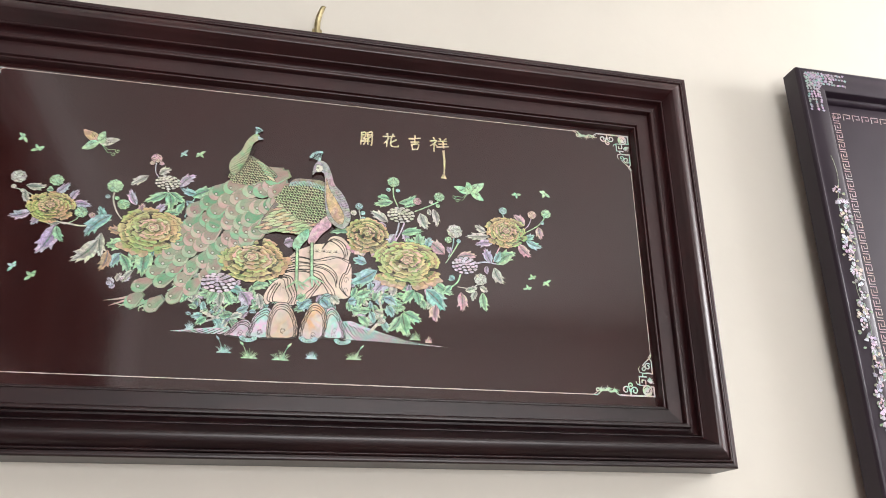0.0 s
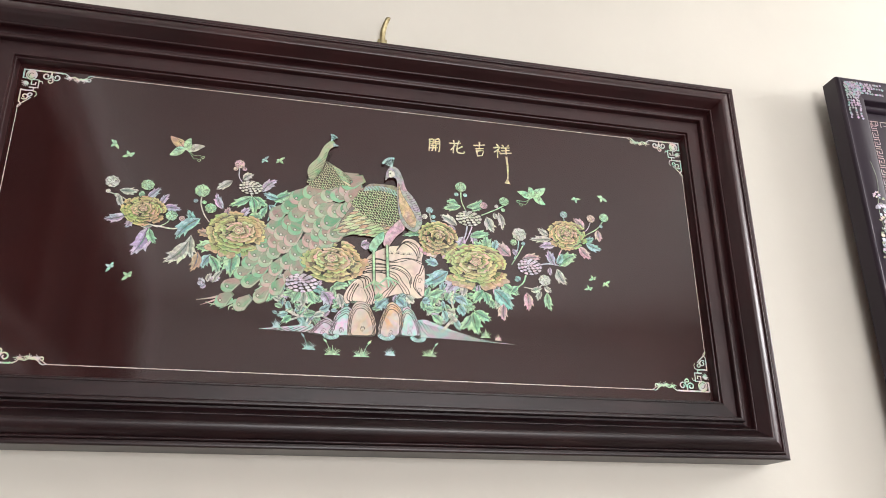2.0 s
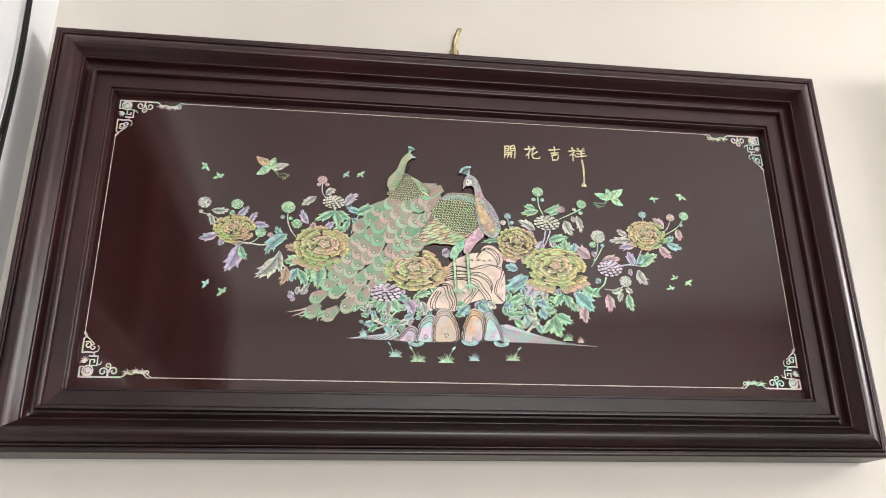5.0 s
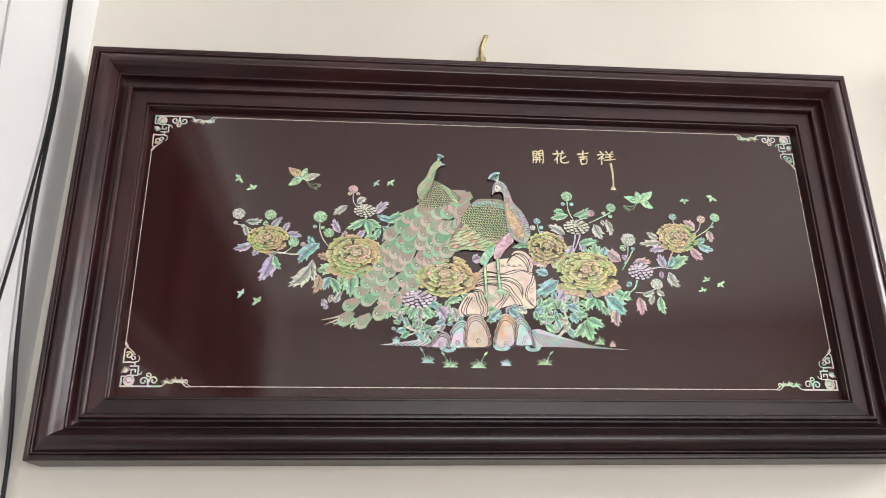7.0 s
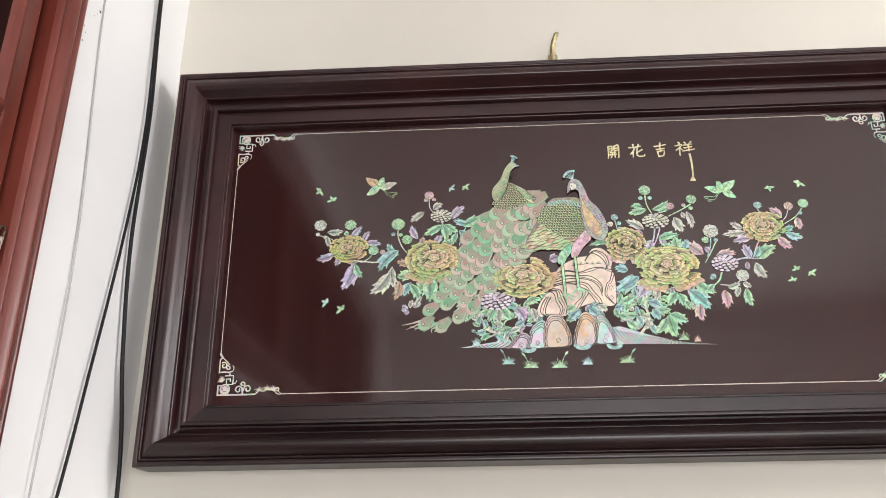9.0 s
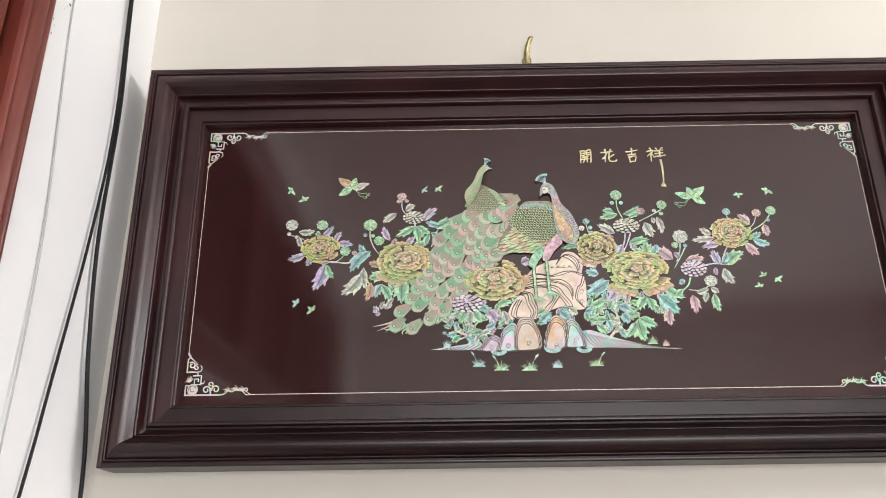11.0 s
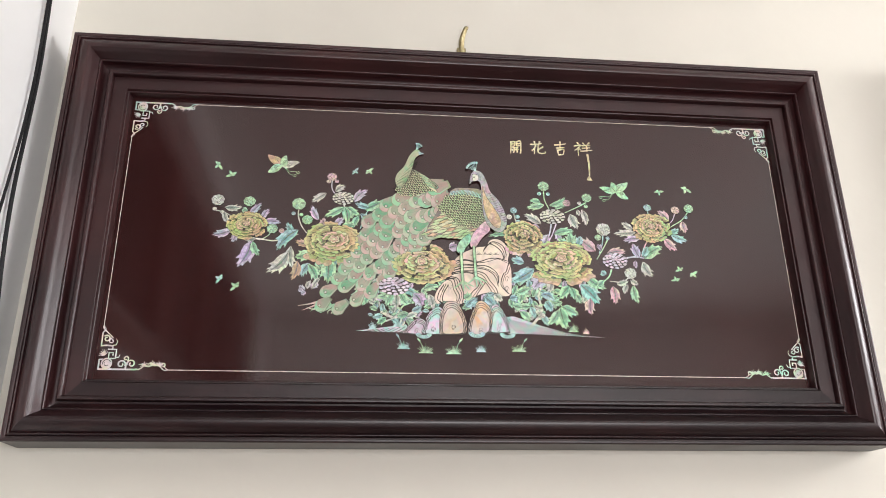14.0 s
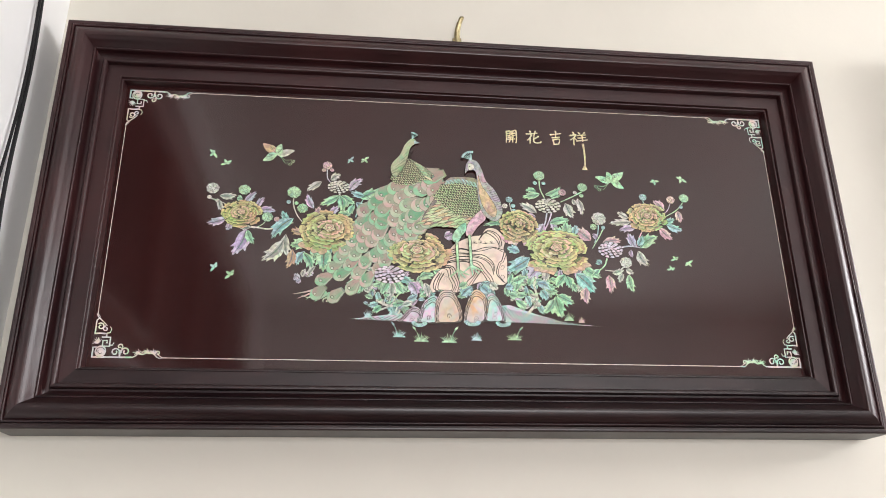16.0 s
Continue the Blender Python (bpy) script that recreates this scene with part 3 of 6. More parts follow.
class Inlay:
    """Flat pieces of shell on the board, later ones laid a hair above earlier ones. Piece material 0 is shell, 1 the engraved rim."""

    def __init__(self, level, rise=1.0135):
        self.rise = rise      # the pattern is drawn a little flat and a little to one side
        self.bm, self.h = bmesh.new(), 0.0002 + 0.00007 * level + rng.uniform(0, 0.00005)

    def ring(self, pts, h):
        return [self.bm.verts.new((p[0] + (self.rise - 1) * 0.14, -h, 1.952 + (p[1] - 1.952) * self.rise)) for p in pts]

    def plate(self, pts, rim=0.0005, mat=0, rim_mat=1, skirt=0.00012):
        n = len(pts)
        area = sum(pts[i][0] * pts[(i + 1) % n][1] - pts[(i + 1) % n][0] * pts[i][1] for i in range(n))
        if area < 0:
            pts = pts[::-1]
        self.h += 0.000004
        inner = []
        for i in range(n):
            ax, az = pts[i - 1]
            bx, bz = pts[i]
            cx, cz = pts[(i + 1) % n]
            ux, uz = bx - ax, bz - az
            vx, vz = cx - bx, cz - bz
            lu, lv = math.hypot(ux, uz) or 1e-9, math.hypot(vx, vz) or 1e-9
            nx, nz = -(uz / lu + vz / lv), ux / lu + vx / lv
            ln = math.hypot(nx, nz) or 1e-9
            inner.append((bx + rim * nx / ln, bz + rim * nz / ln))
        low, top = self.ring(pts, self.h - skirt), self.ring(pts, self.h)
        for i in range(n):
            j = (i + 1) % n
            f = self.bm.faces.new([low[i], low[j], top[j], top[i]])
            f.material_index = rim_mat if rim else mat
        if rim:
            core = self.ring(inner, self.h + 0.000001)
            for i in range(n):
                j = (i + 1) % n
                self.bm.faces.new([top[i], top[j], core[j], core[i]]).material_index = rim_mat
            top = core
        self.bm.faces.new(top).material_index = mat

    def ribbon(self, pts, w, mat=0, taper=0.0, rim=0.0, lift=None):
        """A flat strip along pts, w wide; taper: how much narrower it gets towards the end."""
        if lift:
            self.h += lift
        n, a, b = len(pts), [], []
        for i, p in enumerate(pts):
            q, r = pts[max(i - 1, 0)], pts[min(i + 1, n - 1)]
            dx, dz = r[0] - q[0], r[1] - q[1]
            ln = math.hypot(dx, dz) or 1e-9
            k = 0.5 * w * (1 - taper * i / (n - 1))
            a.append((p[0] - dz / ln * k, p[1] + dx / ln * k))
            b.append((p[0] + dz / ln * k, p[1] - dx / ln * k))
        self.h += 0.000004
        ra, rb = self.ring(a, self.h), self.ring(b, self.h)
        la, lb = self.ring(a, self.h - 0.00012), self.ring(b, self.h - 0.00012)
        for i in range(n - 1):
            for f in ((rb[i], rb[i + 1], ra[i + 1], ra[i]), (la[i], ra[i], ra[i + 1], la[i + 1]), (lb[i + 1], rb[i + 1], rb[i], lb[i])):
                self.bm.faces.new(f).material_index = mat

    def disc(self, x, z, rx, rz=None, rim=0.0004, mat=0, sides=14):
        rz = rz or rx
        self.plate([(x + rx * math.cos(2 * math.pi * k / sides), z + rz * math.sin(2 * math.pi * k / sides)) for k in range(sides)], rim, mat)

    def done(self, name, mats, label="", parent=None):
        for f in self.bm.faces:
            f.normal_update()
            if f.normal.y > 0.5:
                f.normal_flip()
        return part(name, self.bm, mats, parent or panel, label)


def curve2(points, steps=6):
    return [(v.x, v.y) for v in spline(points, steps)]


def closed2(points, steps=4):
    """A smooth closed outline through a few corner points."""
    p = [Vector(q) for q in points]
    n, out = len(p), []
    for i in range(n):
        a, b, c, d = p[i - 1], p[i], p[(i + 1) % n], p[(i + 2) % n]
        for k in range(steps):
            t = k / steps
            v = 0.5 * (2 * b + (c - a) * t + (2 * a - 5 * b + 4 * c - d) * t * t + (3 * b - a - 3 * c + d) * t ** 3)
            out.append((v.x, v.y))
    return out


LEAF_HALF = ((0.0, 0.0), (0.10, 0.20), (0.24, 0.42), (0.42, 0.50), (0.54, 0.44), (0.74, 0.54), (0.68, 0.30), (0.78, 0.24), (0.92, 0.24), (0.86, 0.12), (1.0, 0.0))


def leaf(x0, z0, x1, z1, width, hue, level):
    """A peony leaf from its stalk to its tip: two halves either side of a dark midrib, with side veins."""
    n = Inlay(level + rng.uniform(0, 0.9))
    x1, z1, width = x0 + 1.08 * (x1 - x0), z0 + 1.08 * (z1 - z0), 1.1 * width
    L = math.hypot(x1 - x0, z1 - z0)
    tx, tz = (x1 - x0) / L, (z1 - z0) / L
    bend = rng.uniform(-0.12, 0.12)

    def at(u, v):
        v += bend * math.sin(math.pi * u) * L / max(width, 1e-4)
        return (x0 + tx * u * L - tz * v * width, z0 + tz * u * L + tx * v * width)
    gap = 0.008
    sway = [rng.uniform(0.85, 1.15) for _ in range(4)]
    for s, k in ((1, 0), (-1, 1)):
        edge = [at(u + (rng.uniform(-0.025, 0.025) if 0 < u < 1 else 0), s * (v * sway[k] if v else gap)) for u, v in LEAF_HALF]
        mid = [at(u, s * gap) for u in (0.8, 0.6, 0.4, 0.2)]
        n.plate(edge + mid, 0.00035)
    n.plate([at(u, v) for u, v in ((0.02, 0.0), (0.12, 0.13), (0.28, 0.27), (0.45, 0.30), (0.58, 0.22), (0.66, 0.25), (0.72, 0.12), (0.90, 0.0), (0.70, -0.07), (0.52, -0.13), (0.36, -0.15), (0.18, -0.10))], 0.0, 3)
    n.plate([at(u, v) for u, v in ((0.02, 0.0), (0.2, 0.06), (0.45, 0.075), (0.7, 0.04), (0.9, 0.0), (0.7, -0.01), (0.4, -0.02), (0.2, -0.015))], 0.0, 2)
    for u in (0.14, 0.26, 0.38, 0.50, 0.62):
        for s in (1, -1):
            n.ribbon([at(u, 0), at(u + 0.08, s * 0.16), at(u + 0.14, s * 0.36)], 0.00038, 2, 0.6)
    n.ribbon([at(0, 0), at(0.3, 0), at(0.65, 0), at(0.95, 0)], 0.0007, 1, 0.8)
    return n.done("leaf", [SHELLS[hue], ENGRAVED, LEAF_DIM, MIDS[hue]])


def spray(leaves, level):
    for v in leaves:
        leaf(*v, level)


def petal_place(cx, cz, ang, squash):
    c, s = math.cos(ang - math.pi / 2), math.sin(ang - math.pi / 2)
    return lambda x, y: (cx + (x * c - y * s), cz + (x * s + y * c) * squash)


def petal_outline(cx, cz, ang, w, h, squash, lobes, wild=0.0):
    """A fan-shaped petal that grows from (cx, cz) outwards along ang, with a scalloped outer edge."""
    to = petal_place(cx, cz, ang, squash)
    pts = [(-0.22 * w, 0.0)]
    steps = max(8, 4 * lobes)
    tilt = rng.uniform(-wild, wild)
    for i in range(steps + 1):
        a = -1.25 + 2.5 * i / steps
        r = 1 + (0.16 * abs(math.sin(lobes * math.pi * i / steps)) - 0.12 if lobes > 1 else 0) + rng.uniform(-wild, wild) * 0.3
        pts.append((math.sin(a) * 0.5 * w * r, h * (0.42 + 0.58 * math.cos(a * 0.95)) * r + tilt * 0.4 * w * math.sin(a)))
    pts.append((0.22 * w, 0.0))
    return [to(x, y) for x, y in pts]


def peony(x, z, rx, rz, level, mat=None, rings=5, first=12, skirt=None, name="peony", label="full peony bloom in golden shell", rim=0.0005):
    """A peony: rings of scalloped petals, the outer ones first, each a piece of its own on a dark ground."""
    base = Inlay(level)
    base.plate([(x + 0.93 * rx * math.cos(a) * (1 + 0.03 * math.sin(7 * a)), z + 0.93 * rz * math.sin(a)) for a in [2 * math.pi * i / 40 for i in range(40)]], 0.0006, 1)
    h = base.h
    ob = base.done(name, [mat or GOLD, ENGRAVED], label)
    sq = rz / rx
    lean = rng.uniform(0, 6.28)

    def petal(cx, cz, a, w, hh, lobes, m):
        nonlocal h
        n = Inlay(0)
        n.h = h
        n.plate(petal_outline(cx, cz, a, w, hh, sq, lobes, 0.25), rim)
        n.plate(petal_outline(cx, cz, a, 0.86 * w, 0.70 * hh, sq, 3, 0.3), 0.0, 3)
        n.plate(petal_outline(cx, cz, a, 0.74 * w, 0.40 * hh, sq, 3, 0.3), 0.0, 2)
        to = petal_place(cx, cz, a, sq)
        for k in (-2, -1, 0, 1, 2):
            e = rng.uniform(0.5, 0.78)
            n.ribbon([to(0.12 * w * k, 0.05 * hh), to(0.19 * w * k, 0.5 * e * hh), to(0.22 * w * k, e * hh * (1 - 0.1 * abs(k)))], 0.0008, 1, 0.8)
        h = n.h
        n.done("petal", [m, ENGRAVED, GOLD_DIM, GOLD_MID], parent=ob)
    if skirt is not None:
        for a in (-2.25, -1.85, -1.2, -0.8):
            petal(x + 0.78 * rx * math.cos(a), z + 0.78 * rz * math.sin(a), a, 0.7 * rx, 0.6 * rx, 2, SHELLS[skirt])
    for k in range(rings):
        t = k / rings
        r0 = rx * 0.74 * (1 - t) ** 1.15
        count = max(4, round(first * (1 - 0.78 * t)))
        for i in range(count):
            a = lean + 2.4 * k + 2 * math.pi * (i + rng.uniform(-0.25, 0.25)) / count
            w = 2 * math.pi * (r0 + 0.16 * rx) / count * rng.uniform(1.05, 1.6)
            hh = rx * (0.33 - 0.06 * t) * rng.uniform(0.8, 1.2)
            dz = 0.12 * rz * t
            rr = r0 * rng.uniform(0.92, 1.06)
            petal(x + rr * math.cos(a), z + dz + rr * math.sin(a) * sq, a, w, hh, rng.choice((2, 3, 3)), mat or (GOLD if k < 3 else GOLD_PINK))
    core = Inlay(0)
    core.h = h
    for q in (0.20, 0.14, 0.08):
        core.plate([(x + q * rx * (1 + 0.12 * math.sin(5 * a + 20 * q)) * math.cos(a), z + 0.12 * rz + q * rz * 1.1 * (1 + 0.12 * math.sin(5 * a + 20 * q)) * math.sin(a)) for a in [6.2832 * i / 24 for i in range(24)]], 0.0007)
    core.done("bloom_heart", [mat or GOLD_PINK, ENGRAVED], parent=ob)
    return ob


def mum(x, z, rx, rz, level, mat, label):
    """A domed flower of many small scale petals, with dark gaps between them."""
    n = Inlay(level)
    n.plate([(x + rx * math.cos(a), z + rz * math.sin(a)) for a in [2 * math.pi * i / 32 for i in range(32)]], 0.0005, 1)
    for k in range(4):
        r = 0.92 - 0.24 * k
        count = max(4, 13 - 3 * k)
        for i in range(count):
            a = 2 * math.pi * (i + 0.5 * (k % 2)) / count
            w = 2 * math.pi * r * rx / count * 0.92
            n.plate(petal_outline(x + (r - 0.2) * rx * math.cos(a), z + (r - 0.2) * rz * math.sin(a) + 0.08 * rz * k, a, w, 0.30 * rx, rz / rx, 1), 0.00035)
    return n.done("mum_bloom", [mat, ENGRAVED], label)


def bud(x, z, r, hue, level):
    """A round bud of curled petals."""
    n = Inlay(level)
    n.plate([(x + r * (1 + 0.07 * math.sin(9 * a)) * math.cos(a), z + r * 0.92 * (1 + 0.07 * math.sin(9 * a)) * math.sin(a)) for a in [2 * math.pi * i / 27 for i in range(27)]], 0.0005)
    if r > 0.0065:
        lean = rng.uniform(0, 6)
        for k, q in ((5, 0.62), (3, 0.3)):
            for i in range(k):
                a = lean + 2 * math.pi * i / k + q
                n.plate(petal_outline(x + q * 0.55 * r * math.cos(a), z + q * 0.55 * r * math.sin(a), a, 1.25 * r * q + 0.2 * r, 0.62 * r, 0.9, 2), 0.0006)
    else:
        n.disc(x, z, 0.5 * r, rim=0.0005)
    return n.done("bud", [SHELLS[hue], ENGRAVED])


def buds(rows, level):
    for v in rows:
        bud(*v, level)


def stem(points, w, hue, level):
    n = Inlay(level)
    n.ribbon(curve2(points), w, 0, 0.35)
    return n.done("stem", [SHELLS[hue]])


def rock(outline, bands, level, mat, label, shrink=0.085):
    """A scholar's rock: nested contour lines that follow its upper edge."""
    n = Inlay(level)
    pts = closed2(outline, 5)
    pts = [(x + rng.uniform(-0.0004, 0.0004), z + rng.uniform(-0.0004, 0.0004)) for x, z in pts]
    cx = sum(p[0] for p in pts) / len(pts)
    zb = min(p[1] for p in pts)
    zt = max(p[1] for p in pts)
    ob, wob = None, 0.0011 if bands > 4 else 0.0003
    for k in range(bands):
        s = 1 - shrink * k
        n.plate([(cx + (x - cx) * s + wob * 1.6 * math.sin(30 * z / (zt - zb) + 1.7 * k), zb + (z - zb) * s + 0.0006 * k + wob * math.sin(260 * x + k)) for x, z in pts], 0.0010 + 0.0005 * (k % 2))
        h = n.h
        band = n.done("contour" if ob else "rock", [mat, ENGRAVED], "" if ob else label, ob)
        ob = ob or band
        n = Inlay(level)
        n.h = h
    for i in range(2):
        a = rng.uniform(0.2, 0.6)
        ex, ez = cx + (rng.uniform(-0.25, 0.25)) * (pts[0][0] - cx + 0.03), zb + a * 0.5 * (zt - zb)
        n.ribbon([(ex + 0.005 * math.cos(t) * (1 - t / 9), ez + 0.006 * math.sin(t) * (1 - t / 9)) for t in [0.6 * q for q in range(12)]], 0.0007, 1)
    n.done("engraved_scroll", [mat, ENGRAVED], "", ob)
    return ob


def tuft(x, z, w, h, level, hue=GREEN, head=True, blades=9):
    n = Inlay(level)
    for i in range(blades):
        s = -1 + 2 * i / (blades - 1)
        hh = h * (1 - 0.45 * abs(s)) * rng.uniform(0.75, 1.05)
        n.ribbon(curve2([(x + 0.25 * w * s, z), (x + 0.34 * w * s, z + 0.5 * hh), (x + 0.55 * w * s, z + hh)], 3), 0.0020, 0, 0.85)
    n.plate([(x - 0.5 * w, z - 0.0012), (x + 0.5 * w, z - 0.0012), (x + 0.42 * w, z + 0.0014), (x - 0.42 * w, z + 0.0014)], 0.0)
    if head:
        s = rng.choice((-1, 1))
        n.ribbon([(x + 0.1 * w * s, z), (x + 0.3 * w * s, z + h), (x + 0.42 * w * s, z + 1.25 * h)], 0.0009)
        n.plate([(x + s * w * a, z + h * b) for a, b in ((0.40, 1.2), (0.34, 1.32), (0.42, 1.5), (0.60, 1.68), (0.56, 1.42))], 0.0)
    return n.done("grass_tuft", [SHELLS[hue]])


def butterfly(x, z, s, face, level):
    """Outspread wings with curled feelers."""
    n = Inlay(level)
    for a, L, w, m in ((2.25, 1.15, 0.9, 2), (0.10, 1.15, 0.75, 3), (3.45, 0.95, 0.8, 0), (0.95, 0.75, 0.8, 0)):
        c, q = math.cos(a), math.sin(a)
        prof = [(0, 0.08), (0.32, 0.40), (0.72, 0.46), (1.08, 0.28), (0.86, 0.02), (0.52, -0.28), (0.15, -0.26)]
        n.plate(closed2([(x + s * face * (L * u * c - w * v * q), z + s * (L * u * q + w * v * c)) for u, v in prof], 3), 0.0005, m)
        n.ribbon([(x + s * face * L * u * c, z + s * L * u * q) for u in (0.15, 0.5, 0.8)], 0.0006, 1)
        n.ribbon([(x + s * face * (0.45 * L * c + 0.16 * (1 - k / 13) * math.cos(0.75 * k)), z + s * (0.45 * L * q + 0.16 * (1 - k / 13) * math.sin(0.75 * k))) for k in range(12)], 0.0006, 1)
    n.ribbon([(x + 0.35 * s * face, z + 0.1 * s), (x, z), (x - 0.3 * s * face, z - 0.16 * s)], 0.18 * s, 0, 0.4)
    for d in (0.0, 0.22):
        cx, cz, r = x + face * s * (1.15 - d), z - s * (0.45 + d), 0.15 * s
        curl = [(cx + r * (1 - i / 14) * math.cos(2.6 + 0.62 * i), cz + r * (1 - i / 14) * math.sin(2.6 + 0.62 * i)) for i in range(13)]
        n.ribbon([(x + 0.2 * s * face, z - 0.1 * s), (x + 0.6 * s * face, z - (0.42 + d) * s)] + curl[:: 1], 0.0010, 0)
    return n.done("butterfly_inlay", [SHELLS[GREEN], ENGRAVED, SHELLS[PEACH if face > 0 else GREEN], SHELLS[PALE if face > 0 else GREEN]], "green shell butterfly with curled feelers")


def bee(x, z, s, ang, hue, level):
    """A small winged shape of three pointed pieces."""
    n = Inlay(level)
    for d, L in ((0.0, 1.0), (1.5, 0.95), (2.9, 1.15), (-0.7, 0.6)):
        a = ang + d
        c, q = math.cos(a), math.sin(a)
        n.plate([(x + s * (L * u * c - v * q), z + s * (L * u * q + v * c)) for u, v in ((0, -0.12), (0.4, -0.28), (0.75, -0.2), (1, 0), (0.7, 0.2), (0.35, 0.26), (0, 0.12))], 0.0003)
    return n.done("small_winged_inlay", [SHELLS[hue], ENGRAVED])


# border line with a notch beside every corner ornament
LX, LZ0, LZ1 = 0.70, 1.952, 2.524
AX, AZ = 0.129, 0.084
for s in (0, 1):
    z = LZ1 if s else LZ0
    d = -1 if s else 1
    n = Inlay(0)
    n.ribbon([(-LX + AX - 0.012, z + d * 0.008), (-LX + AX - 0.004, z + d * 0.002), (-LX + AX, z), (-0.3, z), (0.0, z), (0.3, z), (LX - AX, z), (LX - AX + 0.004, z + d * 0.002), (LX - AX + 0.012, z + d * 0.008)], 0.0016)
    n.done("inlay_line", [TRIM_SHELL])
    x = LX if s else -LX
    n = Inlay(0)
    n.ribbon([(x - (2 * s - 1) * 0.006, LZ0 + AZ - 0.008), (x, LZ0 + AZ), (x, 2.2), (x, 2.3), (x, LZ1 - AZ), (x - (2 * s - 1) * 0.006, LZ1 - AZ + 0.008)], 0.0015)
    n.done("inlay_line", [TRIM_SHELL])


def curl_points(x, z, r, a0, turn, sx, sz, steps=16):
    return [(x + sx * r * (1 - 0.72 * i / steps) * math.cos(a0 + turn * i / steps), z + sz * r * (1 - 0.72 * i / steps) * math.sin(a0 + turn * i / steps)) for i in range(steps + 1)]


def corner_ornament(x, z, sx, sz):
    """Fretwork, a round medallion and scrolls in a corner: x, z is the corner, sx and sz point into the panel. Distances in 925ths of a metre."""
    n = Inlay(1)

    def line(pts, w=2.6, taper=0.0, mat=0):
        n.ribbon([(x + sx * a / 925, z + sz * b / 925) for a, b in pts], w / 925, mat, taper)

    def curl(a, b, r, start, turn, w=2.4):
        n.ribbon(curl_points(x + sx * a / 925, z + sz * b / 925, r / 925, start, turn, sx, sz, 18), w / 925)

    line([(0, 1), (24, 1), (46, 1), (66, 1)], 3.0)
    line([(1, 0), (1, 9), (1, 18), (7, 18)], 3.0)
    n.disc(x + sx * 0.0151, z + sz * 0.0119, 0.0108, 0.0113, 0.0003, sides=20)
    for r, a0 in ((6.8, 0.4), (4.0, 2.6)):
        n.ribbon([(x + sx * (14 + r * math.cos(a0 + 0.25 * k)) / 925, z + sz * (11 + r * math.sin(a0 + 0.25 * k)) / 925) for k in range(13)], 0.0012, 1)
    for k in range(7):
        a = 0.5 + 0.42 * k
        line([(7, 25), (7 + 5 * math.cos(a), 25 + 7 * math.sin(a)), (7 + 8 * math.cos(a + 0.2), 25 + 11 * math.sin(a + 0.2))], 2.6, 0.8)
    line([(13, 36), (28, 36), (28, 20), (16, 20), (16, 30), (23, 30), (23, 25)], 2.8)
    line([(28, 22), (33, 22), (35, 27)], 2.4, 0.5)
    line([(0, 42), (10, 43), (21, 42), (21, 37)], 2.8)
    line([(1, 42), (1, 54), (1, 66), (5, 70)], 2.4)
    line([(0, 78), (2, 73), (6, 69), (14, 62), (20, 56)], 2.4, 0.4)
    curl(9, 55, 6.5, 2.4, -7.4)
    curl(18, 51, 5.0, 1.6, 6.6, 2.2)
    line([(21, 43), (26, 44), (28, 50), (25, 55)], 2.4, 0.6)
    line([(47, 1), (47, 8), (46, 14)], 3.0)
    curl(39, 10, 7.5, -0.4, 7.6, 2.6)
    curl(56, 11, 7.5, 3.5, -7.6, 2.6)
    curl(46, 20, 5.0, -1.0, 6.8, 2.4)
    line([(64, 2), (69, 1), (74, 4), (80, 10)], 2.6, 0.3)
    for a0, b0 in ((78, 8), (92, 10), (103, 9)):
        for k in range(7):
            a = -0.5 + 0.62 * k
            q = 7.5 + 2.5 * (k % 2)
            line([(a0, b0), (a0 + 0.5 * q * math.cos(a), b0 + 0.45 * q * math.sin(a)), (a0 + q * math.cos(a + 0.3), b0 + 0.8 * q * math.sin(a + 0.3))], 2.4, 0.75)
    line([(78, 8), (86, 6), (94, 10), (103, 8), (110, 3)], 2.0)
    curl(111, 9, 4.5, 3.4, -6.0, 2.0)
    line([(108, 3), (114, 0), (120, 1)], 1.8)
    return n.done("corner_ornament", [FRET_SHELL, ENGRAVED], "lacy fretwork corner ornament of pale shell")


for cx, sx in ((-LX, 1), (LX, -1)):
    for cz, sz in ((LZ0, 1), (LZ1, -1)):
        corner_ornament(cx - sx * 0.001, cz - sz * 0.001, sx, sz)


